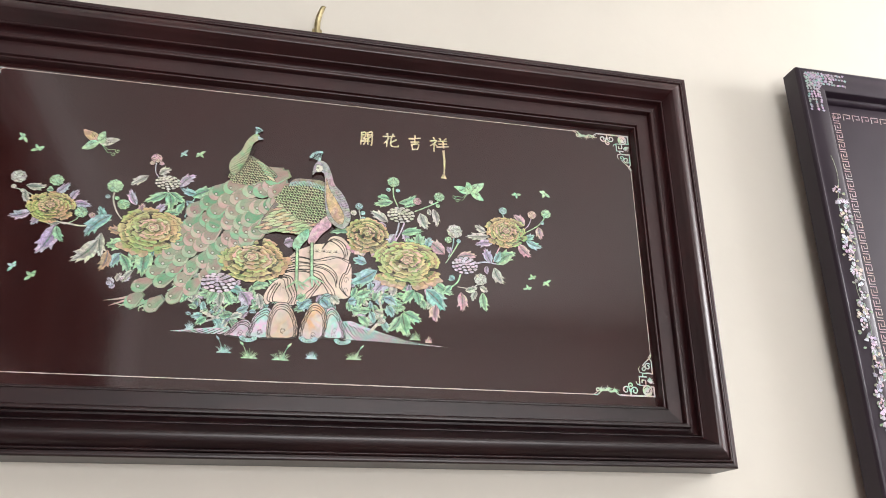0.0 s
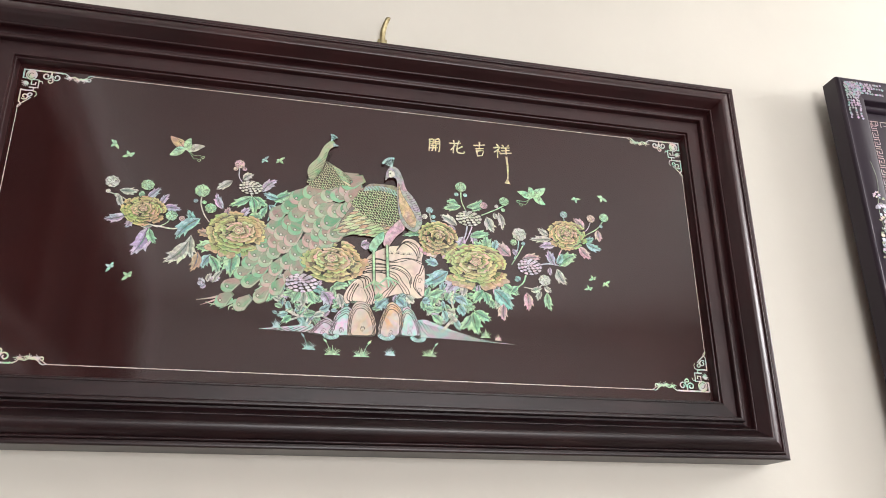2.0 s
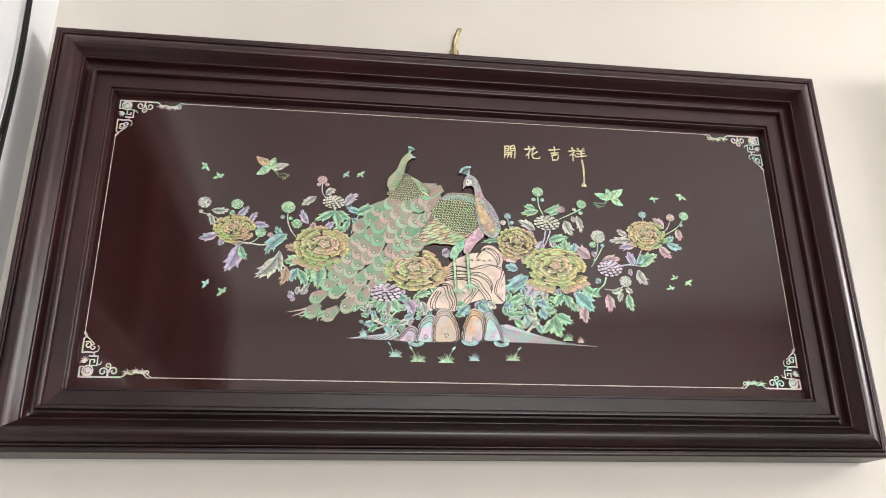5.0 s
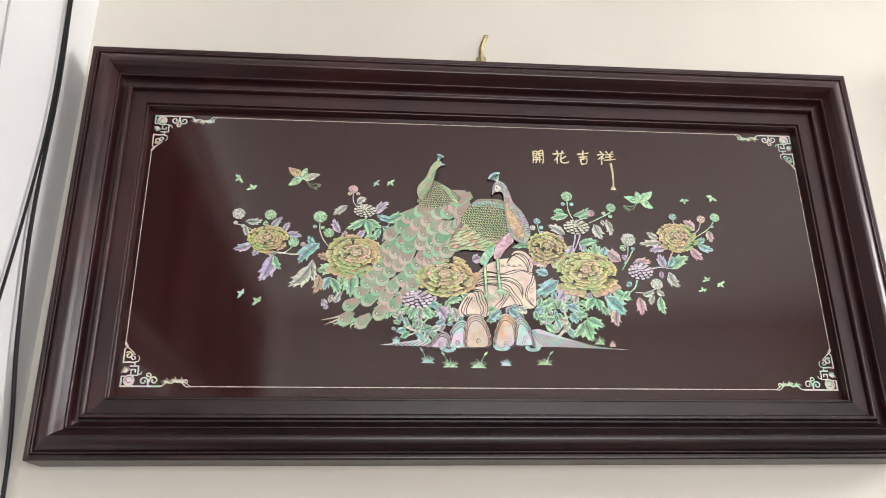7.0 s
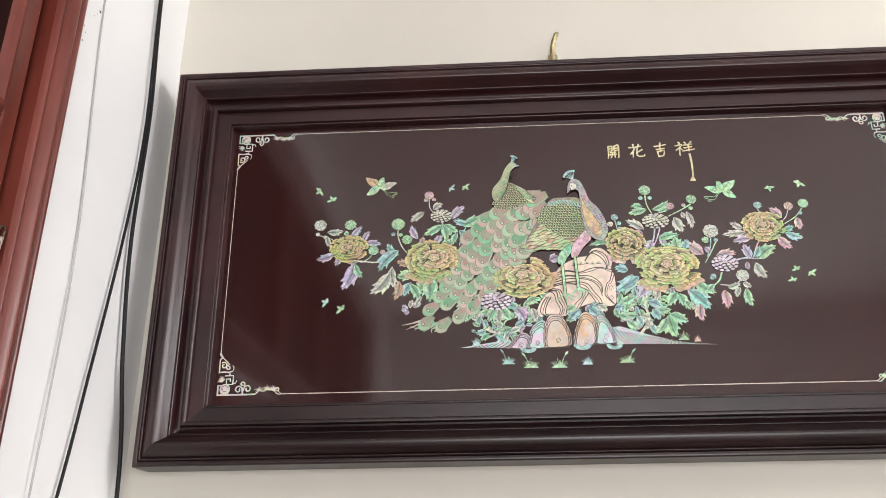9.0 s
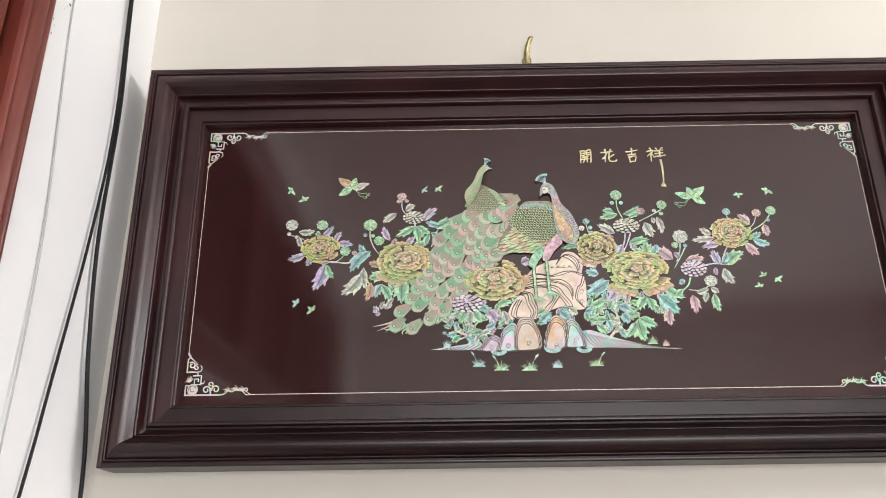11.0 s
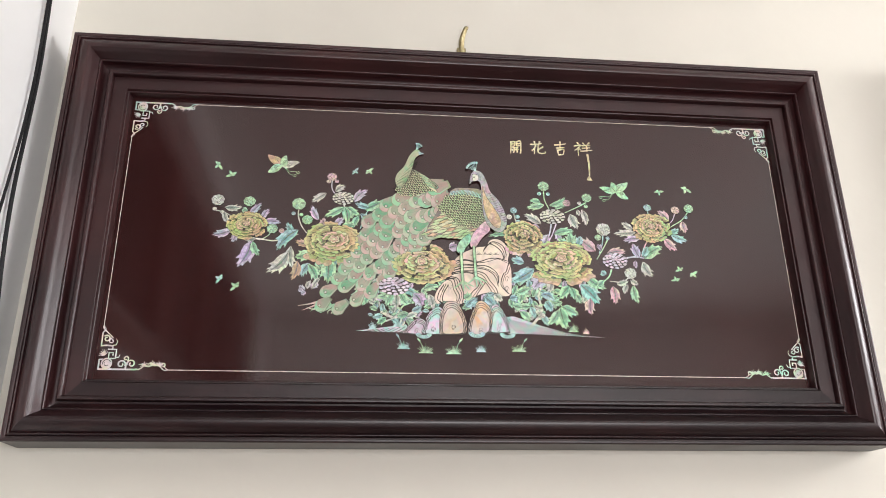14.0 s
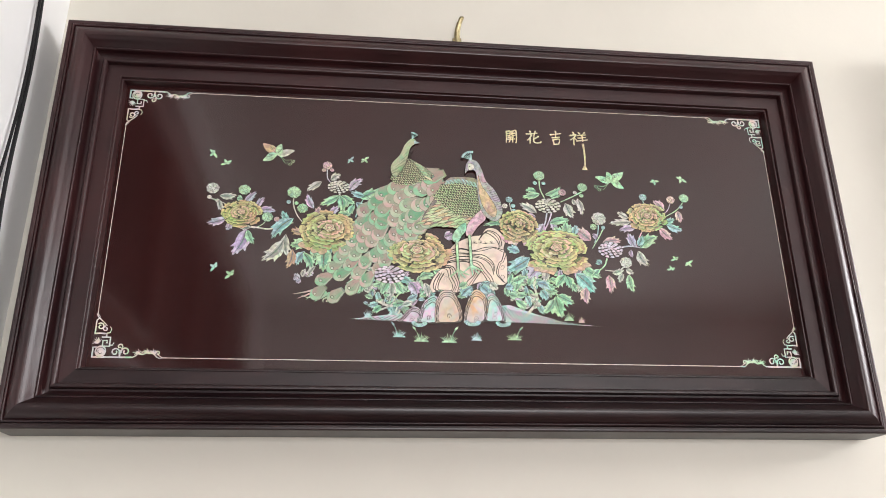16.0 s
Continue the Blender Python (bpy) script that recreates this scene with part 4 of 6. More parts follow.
# lettering: brush strokes of four characters, each in a square of its own
STROKES = (
    ("開", 0.1180, 2.4530, 0.0225, 0.0262, (((0.12, 0.95), (0.10, 0.45), (0.06, 0.0)), ((0.12, 0.93), (0.42, 0.97), (0.40, 0.62), (0.14, 0.60)), ((0.14, 0.77), (0.40, 0.79)), ((0.60, 0.95), (0.95, 1.0), (0.94, 0.12), (0.84, 0.04)),
                                          ((0.60, 0.95), (0.60, 0.63), (0.94, 0.66)), ((0.60, 0.79), (0.94, 0.82)), ((0.28, 0.46), (0.76, 0.50)), ((0.22, 0.29), (0.82, 0.33)), ((0.42, 0.47), (0.40, 0.22), (0.28, 0.03)), ((0.63, 0.49), (0.63, 0.04)))),
    ("花", 0.1680, 2.4540, 0.0275, 0.0265, (((0.02, 0.78), (0.45, 0.80), (0.80, 0.86)), ((0.28, 1.0), (0.34, 0.66)), ((0.66, 1.0), (0.56, 0.68)), ((0.36, 0.66), (0.22, 0.42), (0.04, 0.24)), ((0.26, 0.44), (0.24, 0.0)),
                                          ((0.86, 0.58), (0.66, 0.44), (0.48, 0.34)), ((0.54, 0.66), (0.52, 0.20), (0.68, 0.06), (1.0, 0.08), (1.02, 0.22)))),
    ("吉", 0.2190, 2.4540, 0.0225, 0.0290, (((0.04, 0.78), (0.50, 0.81), (1.0, 0.88)), ((0.50, 1.02), (0.48, 0.55)), ((0.18, 0.55), (0.86, 0.60)), ((0.24, 0.40), (0.32, 0.0)), ((0.24, 0.39), (0.80, 0.44), (0.70, 0.05)), ((0.32, 0.05), (0.72, 0.08)))),
    ("祥", 0.2690, 2.4550, 0.0330, 0.0270, (((0.22, 1.02), (0.30, 0.90)), ((0.04, 0.76), (0.40, 0.83), (0.22, 0.58), (0.02, 0.40)), ((0.25, 0.60), (0.24, -0.02)), ((0.29, 0.56), (0.42, 0.42)), ((0.56, 1.0), (0.64, 0.88)), ((0.92, 1.02), (0.80, 0.86)),
                                          ((0.50, 0.78), (1.0, 0.84)), ((0.52, 0.58), (0.98, 0.63)), ((0.42, 0.34), (1.10, 0.44)), ((0.76, 0.82), (0.77, 0.28)))),
)
for body, x, z, w, h, strokes in STROKES:
    n = Inlay(1)
    for pts in strokes:
        pts = [(x + 1.14 * (a - 0.5) * w, z + 1.14 * (b - 0.5) * h + 0.03 * (a - 0.5) * w) for a, b in pts]
        pts = curve2(pts, 4)
        n.ribbon(pts, 0.0037, 0, 0.38)
        n.disc(*pts[0], 0.0023, 0.0018, 0.0, sides=8)
    n.done("character", [TEXT_SHELL], "brush character " + body + " in pale gold shell")
n = Inlay(1)
n.ribbon(curve2([(0.2790, 2.4440), (0.2810, 2.4230), (0.2810, 2.4020), (0.2800, 2.3860)]), 0.0050, 0, 0.45)
n.plate([(0.2770, 2.3890), (0.2730, 2.3800), (0.2860, 2.3790), (0.2810, 2.3890)], 0.0)
n.done("brush_stroke", [TEXT_SHELL])

# rocks and ground
n = Inlay(2)
n.plate(curve2([(-0.2210, 2.0347), (-0.1974, 2.0384), (-0.1667, 2.0427), (-0.1359, 2.0474), (-0.1204, 2.0497)], 4) + [(-0.1100, 2.0330), (-0.1665, 2.0327)], 0.0004)
for i in range(9):
    x = -0.205 + 0.0105 * i
    n.ribbon(curve2([(x, 2.0335), (x + 0.008, 2.0345 + 0.0004 * i), (x + 0.020, 2.0375 + 0.0012 * i)], 3), 0.0016, 1, 0.4)
n.done("ground_strip", [GROUND_SHELL, ENGRAVED], "pale striped shell ground")
n = Inlay(2)
n.plate(curve2([(0.0800, 2.0680), (0.0981, 2.0704), (0.1200, 2.0635), (0.1517, 2.0528), (0.1835, 2.0445), (0.2235, 2.0364), (0.2860, 2.0292)], 5) + [(0.2232, 2.0311), (0.1427, 2.0335), (0.0850, 2.0340)], 0.0006)
for i in range(22):
    t = i / 21
    x, top = 0.090 + 0.165 * t, 2.0690 - 0.0370 * t ** 0.75
    n.ribbon(curve2([(x - 0.010, top), (x - 0.002, top - 0.30 * (top - 2.033)), (x + 0.004, top - 0.62 * (top - 2.033)), (x + 0.020, 2.0335 - 0.0025 * t)], 4), 0.0017 - 0.0006 * t, 1, 0.3)
n.done("ground_strip", [GROUND_SHELL, ENGRAVED], "striped violet, rose and green shell slope")

# the tall rock: one cream plate with pairs of engraved contour lines
n = Inlay(6)
n.plate(closed2([(0.0648, 2.2367), (0.0772, 2.2340), (0.0884, 2.2235), (0.0953, 2.2085), (0.0913, 2.1889), (0.0974, 2.1740), (0.0970, 2.1294), (0.0928, 2.1142), (0.0774, 2.1113), (0.0655, 2.1180), (0.0413, 2.1169), (0.0210, 2.1097),
                 (-0.0032, 2.0967), (-0.0112, 2.0931), (-0.0429, 2.0985), (-0.0568, 2.0919), (-0.0643, 2.1041), (-0.0587, 2.1208), (-0.0466, 2.1379), (-0.0297, 2.1518), (-0.0270, 2.1765), (-0.0200, 2.1895), (-0.0056, 2.2029), (0.0252, 2.2169), (0.0438, 2.2202), (0.0532, 2.2327)], 3), 0.0009)
CONTOURS = (
    (((-0.0241, 2.1817), (-0.0018, 2.1893), (0.0266, 2.1859), (0.0492, 2.1909), (0.0698, 2.1942), (0.0905, 2.1871)), (0.0004, -0.0036), 2),
    (((-0.0263, 2.1714), (-0.0019, 2.1790), (0.0265, 2.1782), (0.0508, 2.1738), (0.0667, 2.1603), (0.0710, 2.1413)), (-0.0014, -0.0040), 3),
    (((-0.0296, 2.1580), (-0.0061, 2.1650), (0.0222, 2.1650), (0.0404, 2.1580), (0.0522, 2.1440), (0.0629, 2.1300), (0.0685, 2.1150)), (-0.0046, -0.0032), 3),
    (((-0.0297, 2.1501), (-0.0145, 2.1480), (-0.0083, 2.1306), (-0.0029, 2.1141), (-0.0080, 2.0965)), (-0.0050, -0.0020), 4),
    (((0.0178, 2.1516), (0.0300, 2.1440), (0.0255, 2.1316), (0.0140, 2.1187), (0.0073, 2.1052)), (0.0056, -0.0006), 3),
    (((0.0920, 2.1846), (0.0851, 2.1630), (0.0789, 2.1585), (0.0750, 2.1372), (0.0818, 2.1227), (0.0897, 2.1166)), (0.0042, -0.0010), 2),
    (((0.0440, 2.2160), (0.0564, 2.2293), (0.0687, 2.2290), (0.0808, 2.2190), (0.0880, 2.2038), (0.0860, 2.1951)), (-0.0030, -0.0034), 3),
    (((-0.0430, 2.1350), (-0.0540, 2.1180), (-0.0560, 2.1020), (-0.0480, 2.0950)), (0.0048, -0.0006), 3),
)
for pts, (dx, dz), count in CONTOURS:
    for k in range(count):
        line = curve2([(x + k * dx + 0.0012 * math.sin(190 * z + k), z + k * dz + 0.0013 * math.sin(170 * x + 2 * k)) for x, z in pts], 5)
        n.ribbon(line, 0.0015 if k % 2 else 0.0021, 1, 0.25)
for x, z in ((0.0180, 2.1990), (0.0300, 2.2010), (0.0430, 2.2020), (0.0540, 2.2010), (0.0660, 2.2020)):
    for a in (0.5, 1.05, 1.57, 2.1, 2.65):
        n.ribbon([(x, z), (x + 0.0055 * math.cos(a), z + 0.0060 * math.sin(a))], 0.0007, 1, 0.6)
    n.ribbon([(x - 0.006, z), (x + 0.006, z - 0.0004)], 0.0007, 1)
for x, z in ((0.0870, 2.1480), (0.0860, 2.1270)):
    n.ribbon([(x + 0.0050 * math.cos(t) * (1 - t / 9), z + 0.0075 * math.sin(t) * (1 - t / 9)) for t in [0.6 * q for q in range(12)]], 0.0008, 1)
n.done("rock", [ROCK_SHELL, ENGRAVED], "tall cream shell rock with engraved contours")
rock([(0.0300, 2.0850), (0.0412, 2.1144), (0.0534, 2.1206), (0.0645, 2.1117), (0.0680, 2.0850)], 4, 7, SHELLS[TEAL], "small teal shell rock behind", 0.09)
rock([(-0.1258, 2.0304), (-0.1174, 2.0438), (-0.1058, 2.0573), (-0.0941, 2.0625), (-0.0800, 2.0546), (-0.0780, 2.0296)], 4, 8, ROCK_PINK, "small rosy shell rock", 0.10)
rock([(-0.0894, 2.0312), (-0.0843, 2.0486), (-0.0785, 2.0689), (-0.0647, 2.0835), (-0.0529, 2.0871), (-0.0420, 2.0717), (-0.0430, 2.0333), (-0.0590, 2.0279), (-0.0746, 2.0283)], 4, 9, ROCK_VIOLET, "rosy and teal shell rock", 0.09)
rock([(0.0440, 2.0355), (0.0480, 2.0619), (0.0525, 2.0865), (0.0608, 2.0959), (0.0726, 2.0871), (0.0832, 2.0667), (0.0895, 2.0424), (0.0853, 2.0350)], 4, 9, ROCK_VIOLET, "violet shell rock with green rim", 0.085)
rock([(-0.0535, 2.0332), (-0.0526, 2.0675), (-0.0437, 2.0923), (-0.0302, 2.0992), (-0.0152, 2.0939), (-0.0035, 2.0728), (0.0016, 2.0506), (-0.0010, 2.0331), (-0.0199, 2.0295), (-0.0395, 2.0291)], 4, 11, ROCK_GREY, "grey and peach shell rock", 0.07)
rock([(0.0037, 2.0332), (0.0065, 2.0568), (0.0157, 2.0835), (0.0268, 2.1003), (0.0408, 2.0986), (0.0516, 2.0824), (0.0532, 2.0538), (0.0480, 2.0354), (0.0273, 2.0281), (0.0115, 2.0286)], 4, 11, ROCK_PINK, "peach and violet shell rock", 0.07)
for cx, cz, r in ((-0.0850, 2.0300, 0.010), (0.0220, 2.0340, 0.011), (0.0840, 2.0330, 0.010)):
    n = Inlay(14)
    for i in range(7):
        a = -2.9 + 2.6 * i / 6
        n.disc(cx + 1.1 * r * math.cos(a), cz + 0.55 * r * math.sin(a), 0.0055, 0.0042)
    n.done("moss_fringe", [SHELLS[TEAL], ENGRAVED])

# the two long-tailed birds, kept as plain shapes
n = Inlay(8)
AXIS = curve2([(-0.0340, 2.3190), (-0.0760, 2.3030), (-0.1220, 2.2760), (-0.1580, 2.2340), (-0.1860, 2.1880), (-0.2240, 2.1370), (-0.2920, 2.0890)], 10)
M = len(AXIS)
for i in range(9):
    t = i / 8
    bx, bz = AXIS[-1][0] + 0.045 * t, AXIS[-1][1] + 0.004 - 0.010 * t
    n.ribbon(curve2([(bx, bz), (bx - 0.022, bz - 0.006 - 0.004 * (i % 3)), (bx - 0.044 + 0.003 * i, bz - 0.010 - 0.008 * (i % 2))], 3), 0.0052, 0, 0.9)
ROWS_T = 16
for r in range(ROWS_T):
    t = 1 - r / (ROWS_T - 1)
    i = min(M - 2, max(1, int(t * (M - 1))))
    dx, dz = AXIS[i + 1][0] - AXIS[i - 1][0], AXIS[i + 1][1] - AXIS[i - 1][1]
    ln = math.hypot(dx, dz)
    dx, dz = dx / ln, dz / ln
    half = 0.002 + 0.046 * math.sin(math.pi * min(1.0, 0.03 + 0.66 * (1 - t) ** 0.75))
    size = 0.0150 + 0.0050 * (1 - t)
    count = max(1, round(2 * half / (1.10 * size)))
    for k in range(count):
        s = 0 if count == 1 else -1 + 2 * k / (count - 1)
        s += 0.5 / count * (r % 2)
        px, pz = AXIS[i][0] - dz * half * s + rng.uniform(-0.001, 0.001), AXIS[i][1] + dx * half * s + rng.uniform(-0.001, 0.001)
        ang = math.atan2(dz, dx) + 0.12 * s
        px, pz, ang = px + rng.uniform(-0.002, 0.002), pz + rng.uniform(-0.002, 0.002), ang + rng.uniform(-0.2, 0.2)
        n.plate(petal_outline(px - dx * size, pz - dz * size, ang, 1.86 * size, 2.62 * size, 1.0, 1), 0.0, 8)
        n.h += 0.000002
        n.plate(petal_outline(px - dx * 0.75 * size, pz - dz * 0.75 * size, ang, 1.72 * size, 2.30 * size, 1.0, 1), 0.0, 0)
        n.plate(petal_outline(px - dx * 0.8 * size, pz - dz * 0.8 * size, ang - 0.10, 1.50 * size, 1.85 * size, 1.0, 1), 0.0, 11)
        for q in (-0.5, 0.0, 0.5):
            to = petal_place(px - dx * size, pz - dz * size, ang, 1.0)
            n.ribbon([to(0.5 * q * size, 0.7 * size), to(0.95 * q * size, 1.5 * size), to(1.3 * q * size, 2.1 * size)], 0.0004, 8)
        ex, ez = px + 0.80 * size * math.cos(ang), pz + 0.80 * size * math.sin(ang)
        n.disc(ex, ez, 0.0034, rim=0.0005, mat=8, sides=10)
        n.disc(ex, ez, 0.0021, rim=0.0, mat=5, sides=8)


def scales(n, inside, x0, x1, z0, z1, w, h, ang, mat=0):
    """Rows of small overlapping scales inside a convex outline; inside(x, z) tells where."""
    c, q = math.cos(ang), math.sin(ang)
    R = 0.5 * math.hypot(x1 - x0, z1 - z0)
    cx, cz = (x0 + x1) / 2, (z0 + z1) / 2
    a, row = R, 0
    while a > -R:
        b = -R + (w / 2 if row % 2 else 0)
        while b < R:
            x, z = cx + a * c - b * q + rng.uniform(-0.12, 0.12) * w, cz + a * q + b * c + rng.uniform(-0.12, 0.12) * w
            if inside(x, z):
                n.plate(petal_outline(x, z, ang, 1.05 * w, 1.15 * h, 1.0, 1), 0.0006, mat)
                n.disc(x + 0.48 * h * c, z + 0.48 * h * q, 0.36 * w, 0.30 * w, 0.0, 1, 7)
            b += w
        a -= 0.55 * h
        row += 1


def inside_of(outline):
    """A test whether a point lies inside a closed outline."""
    def test(x, z):
        odd = False
        for (ax, az), (bx, bz) in zip(outline, outline[1:] + outline[:1]):
            if (az > z) != (bz > z) and x < ax + (z - az) / (bz - az) * (bx - ax):
                odd = not odd
        return odd
    return test


# far bird
body = closed2([(-0.1120, 2.3884), (-0.0965, 2.3839), (-0.0707, 2.3670), (-0.0530, 2.3480), (-0.0800, 2.3380), (-0.1125, 2.3290), (-0.1348, 2.3335), (-0.1420, 2.3500), (-0.1300, 2.3700)], 4)
n.plate(body, 0.0006, 8)
bx, bz = -0.1020, 2.3580
scales(n, inside_of(body), -0.150, -0.050, 2.325, 2.390, 0.0064, 0.0070, -2.5, 3)
for i in range(9):
    t = i / 8
    x, z = -0.098 + 0.020 * t, 2.380 - 0.030 * t
    n.plate(closed2([(x, z), (x + 0.016, z - 0.005), (x + 0.034 - 0.012 * t, z - 0.021 + 0.008 * t), (x + 0.014, z - 0.011)], 3), 0.0006, (3, 7)[i % 2])
n.plate(closed2([(-0.1030, 2.4360), (-0.0930, 2.4330), (-0.0950, 2.4230), (-0.1040, 2.4130), (-0.1110, 2.3860), (-0.1220, 2.3590), (-0.1360, 2.3420), (-0.1460, 2.3570), (-0.1430, 2.3760), (-0.1270, 2.3960), (-0.1170, 2.4200)], 5), 0.0006, 10)
for i in range(22):
    t = i / 21
    cx, cz = bx - 0.002 - 0.036 * t + 0.004 * math.sin(3 * t), bz + 0.050 - 0.062 * t
    n.ribbon(curve2([(cx - 0.007 - 0.006 * t, cz + 0.001), (cx, cz - 0.002), (cx + 0.007 + 0.007 * t, cz + 0.003)], 3), 0.0007, 1)
n.plate([(-0.0970, 2.4320), (-0.0840, 2.4260), (-0.0960, 2.4230)], 0.0003, 2)
for i in range(5):
    hx, hz = -0.1010, 2.4350
    a = 0.7 + 0.22 * i
    n.ribbon([(hx, hz), (hx + 0.014 * math.cos(a), hz + 0.014 * math.sin(a))], 0.0010, 2)
    n.disc(hx + 0.015 * math.cos(a), hz + 0.015 * math.sin(a), 0.0022, rim=0.0003, mat=2, sides=8)

# near bird: back, scaled wing, streaked flank, breast and legs
back = closed2([(-0.0239, 2.3449), (0.0044, 2.3493), (0.0400, 2.3444), (0.0420, 2.3076), (0.0480, 2.2752), (0.0255, 2.2540), (0.0027, 2.2415), (-0.0250, 2.2356), (-0.0571, 2.2354), (-0.0800, 2.2463), (-0.0616, 2.2837), (-0.0429, 2.3146)], 4)
n.plate(back, 0.0007, 8)
bx, bz = -0.0010, 2.2930
for k in range(-1, 7):
    for i in range(10):
        fx = bx - 0.070 + 0.013 * i + 0.006 * k + rng.uniform(-0.003, 0.003)
        fz = bz - 0.050 + 0.008 * k + 0.010 * abs(i / 8 - 0.6) + rng.uniform(-0.002, 0.002)
        if fx < bx + 0.040 and fz < bz + 0.012:
            n.plate(closed2([(fx + 0.013, fz + 0.005), (fx - 0.002, fz + 0.004), (fx - 0.014, fz - 0.004), (fx, fz - 0.0035)], 2), 0.0007, 3 if (i + k) % 4 else 6)
upper = inside_of([(-0.052, 2.304), (-0.030, 2.336), (0.004, 2.338), (0.040, 2.334), (0.042, 2.306), (0.048, 2.275), (0.026, 2.258), (-0.006, 2.266), (-0.032, 2.284)])
scales(n, upper, bx - 0.06, bx + 0.06, bz - 0.05, bz + 0.05, 0.0070, 0.0076, -2.5, 3)
for i in range(24):
    t = i / 23
    hx, hz = bx - 0.026 + 0.066 * t, bz + 0.046 - 0.004 * t + 0.006 * math.sin(math.pi * t)
    n.ribbon([(hx, hz), (hx - 0.003, hz - 0.010)], 0.0014, 2)
for pts, m in (([(0.0450, 2.2740), (0.0549, 2.2543), (0.0396, 2.2379), (0.0291, 2.2228), (0.0225, 2.2138), (0.0124, 2.2144), (0.0117, 2.2271), (0.0194, 2.2470)], 4), ([(0.0111, 2.2443), (0.0126, 2.2271), (0.0022, 2.2121), (-0.0048, 2.1997), (-0.0153, 2.2018), (-0.0170, 2.2138), (-0.0067, 2.2313)], 7)):
    n.plate(closed2(pts, 4), 0.0006, m)
n.plate(closed2([(0.0250, 2.3910), (0.0410, 2.3850), (0.0510, 2.3640), (0.0580, 2.3420), (0.0750, 2.3220), (0.0880, 2.2940), (0.0910, 2.2680), (0.0770, 2.2490), (0.0580, 2.2560), (0.0440, 2.2760), (0.0380, 2.3180), (0.0360, 2.3600), (0.0220, 2.3650), (0.0130, 2.3570), (0.0150, 2.3780)], 5), 0.0007, 9)
n.plate(closed2([(0.0410, 2.3550), (0.0480, 2.3310), (0.0640, 2.3060), (0.0780, 2.2780), (0.0750, 2.2590), (0.0610, 2.2640), (0.0470, 2.2870), (0.0410, 2.3180)], 5), 0.0006, 6)
gx, gz = 0.0570, 2.3030
for i in range(15):
    t = i / 14
    cx, cz = gx + 0.004 + 0.031 * t, gz + 0.036 - 0.064 * t
    n.ribbon([(cx - 0.007, cz - 0.002), (cx, cz), (cx + 0.006 - 0.006 * abs(t - 0.5), cz + 0.003)], 0.0007, 1)
n.plate(closed2([(0.0200, 2.3810), (0.0320, 2.3790), (0.0320, 2.3680), (0.0210, 2.3650)], 4), 0.0006, 5)
n.disc(*(0.0230, 2.3740), 0.0016, mat=1, rim=0.0, sides=8)
for i in range(7):
    hx, hz = 0.0270, 2.3890
    a = 1.45 + 0.22 * i
    n.ribbon([(hx, hz), (hx + 0.018 * math.cos(a), hz + 0.018 * math.sin(a))], 0.0011, 2)
    n.disc(hx + 0.020 * math.cos(a), hz + 0.020 * math.sin(a), 0.0032, rim=0.0004, mat=2, sides=8)
for (x0, z0), (x1, z1) in (((-0.0080, 2.2040), (-0.0056, 2.1400)), ((0.0190, 2.2170), (0.0218, 2.1500))):
    n.ribbon([(x0, z0), ((x0 + x1) / 2, (z0 + z1) / 2), (x1, z1)], 0.0070, 1)
    n.ribbon([(x0, z0), ((x0 + x1) / 2, (z0 + z1) / 2), (x1, z1)], 0.0048, 7)
    for a in (-0.55, -1.0, -1.5, -2.3):
        n.ribbon([(x1, z1), (x1 + 0.016 * math.cos(a), z1 + 0.013 * math.sin(a)), (x1 + 0.027 * math.cos(a), z1 + 0.021 * math.sin(a))], 0.0046, 7, 0.6)
n.done("bird_inlay", [FEATHER, ENGRAVED, SHELLS[TEAL], SCALE_SHELL, SHELLS[PINK], SHELLS[PALE], SHELLS[PEACH], SHELLS[GREEN], FEATHER_DIM, NECK_SHELL, GREEN_NECK, FEATHER_MID], "two long-tailed shell birds, one with a scaled train")

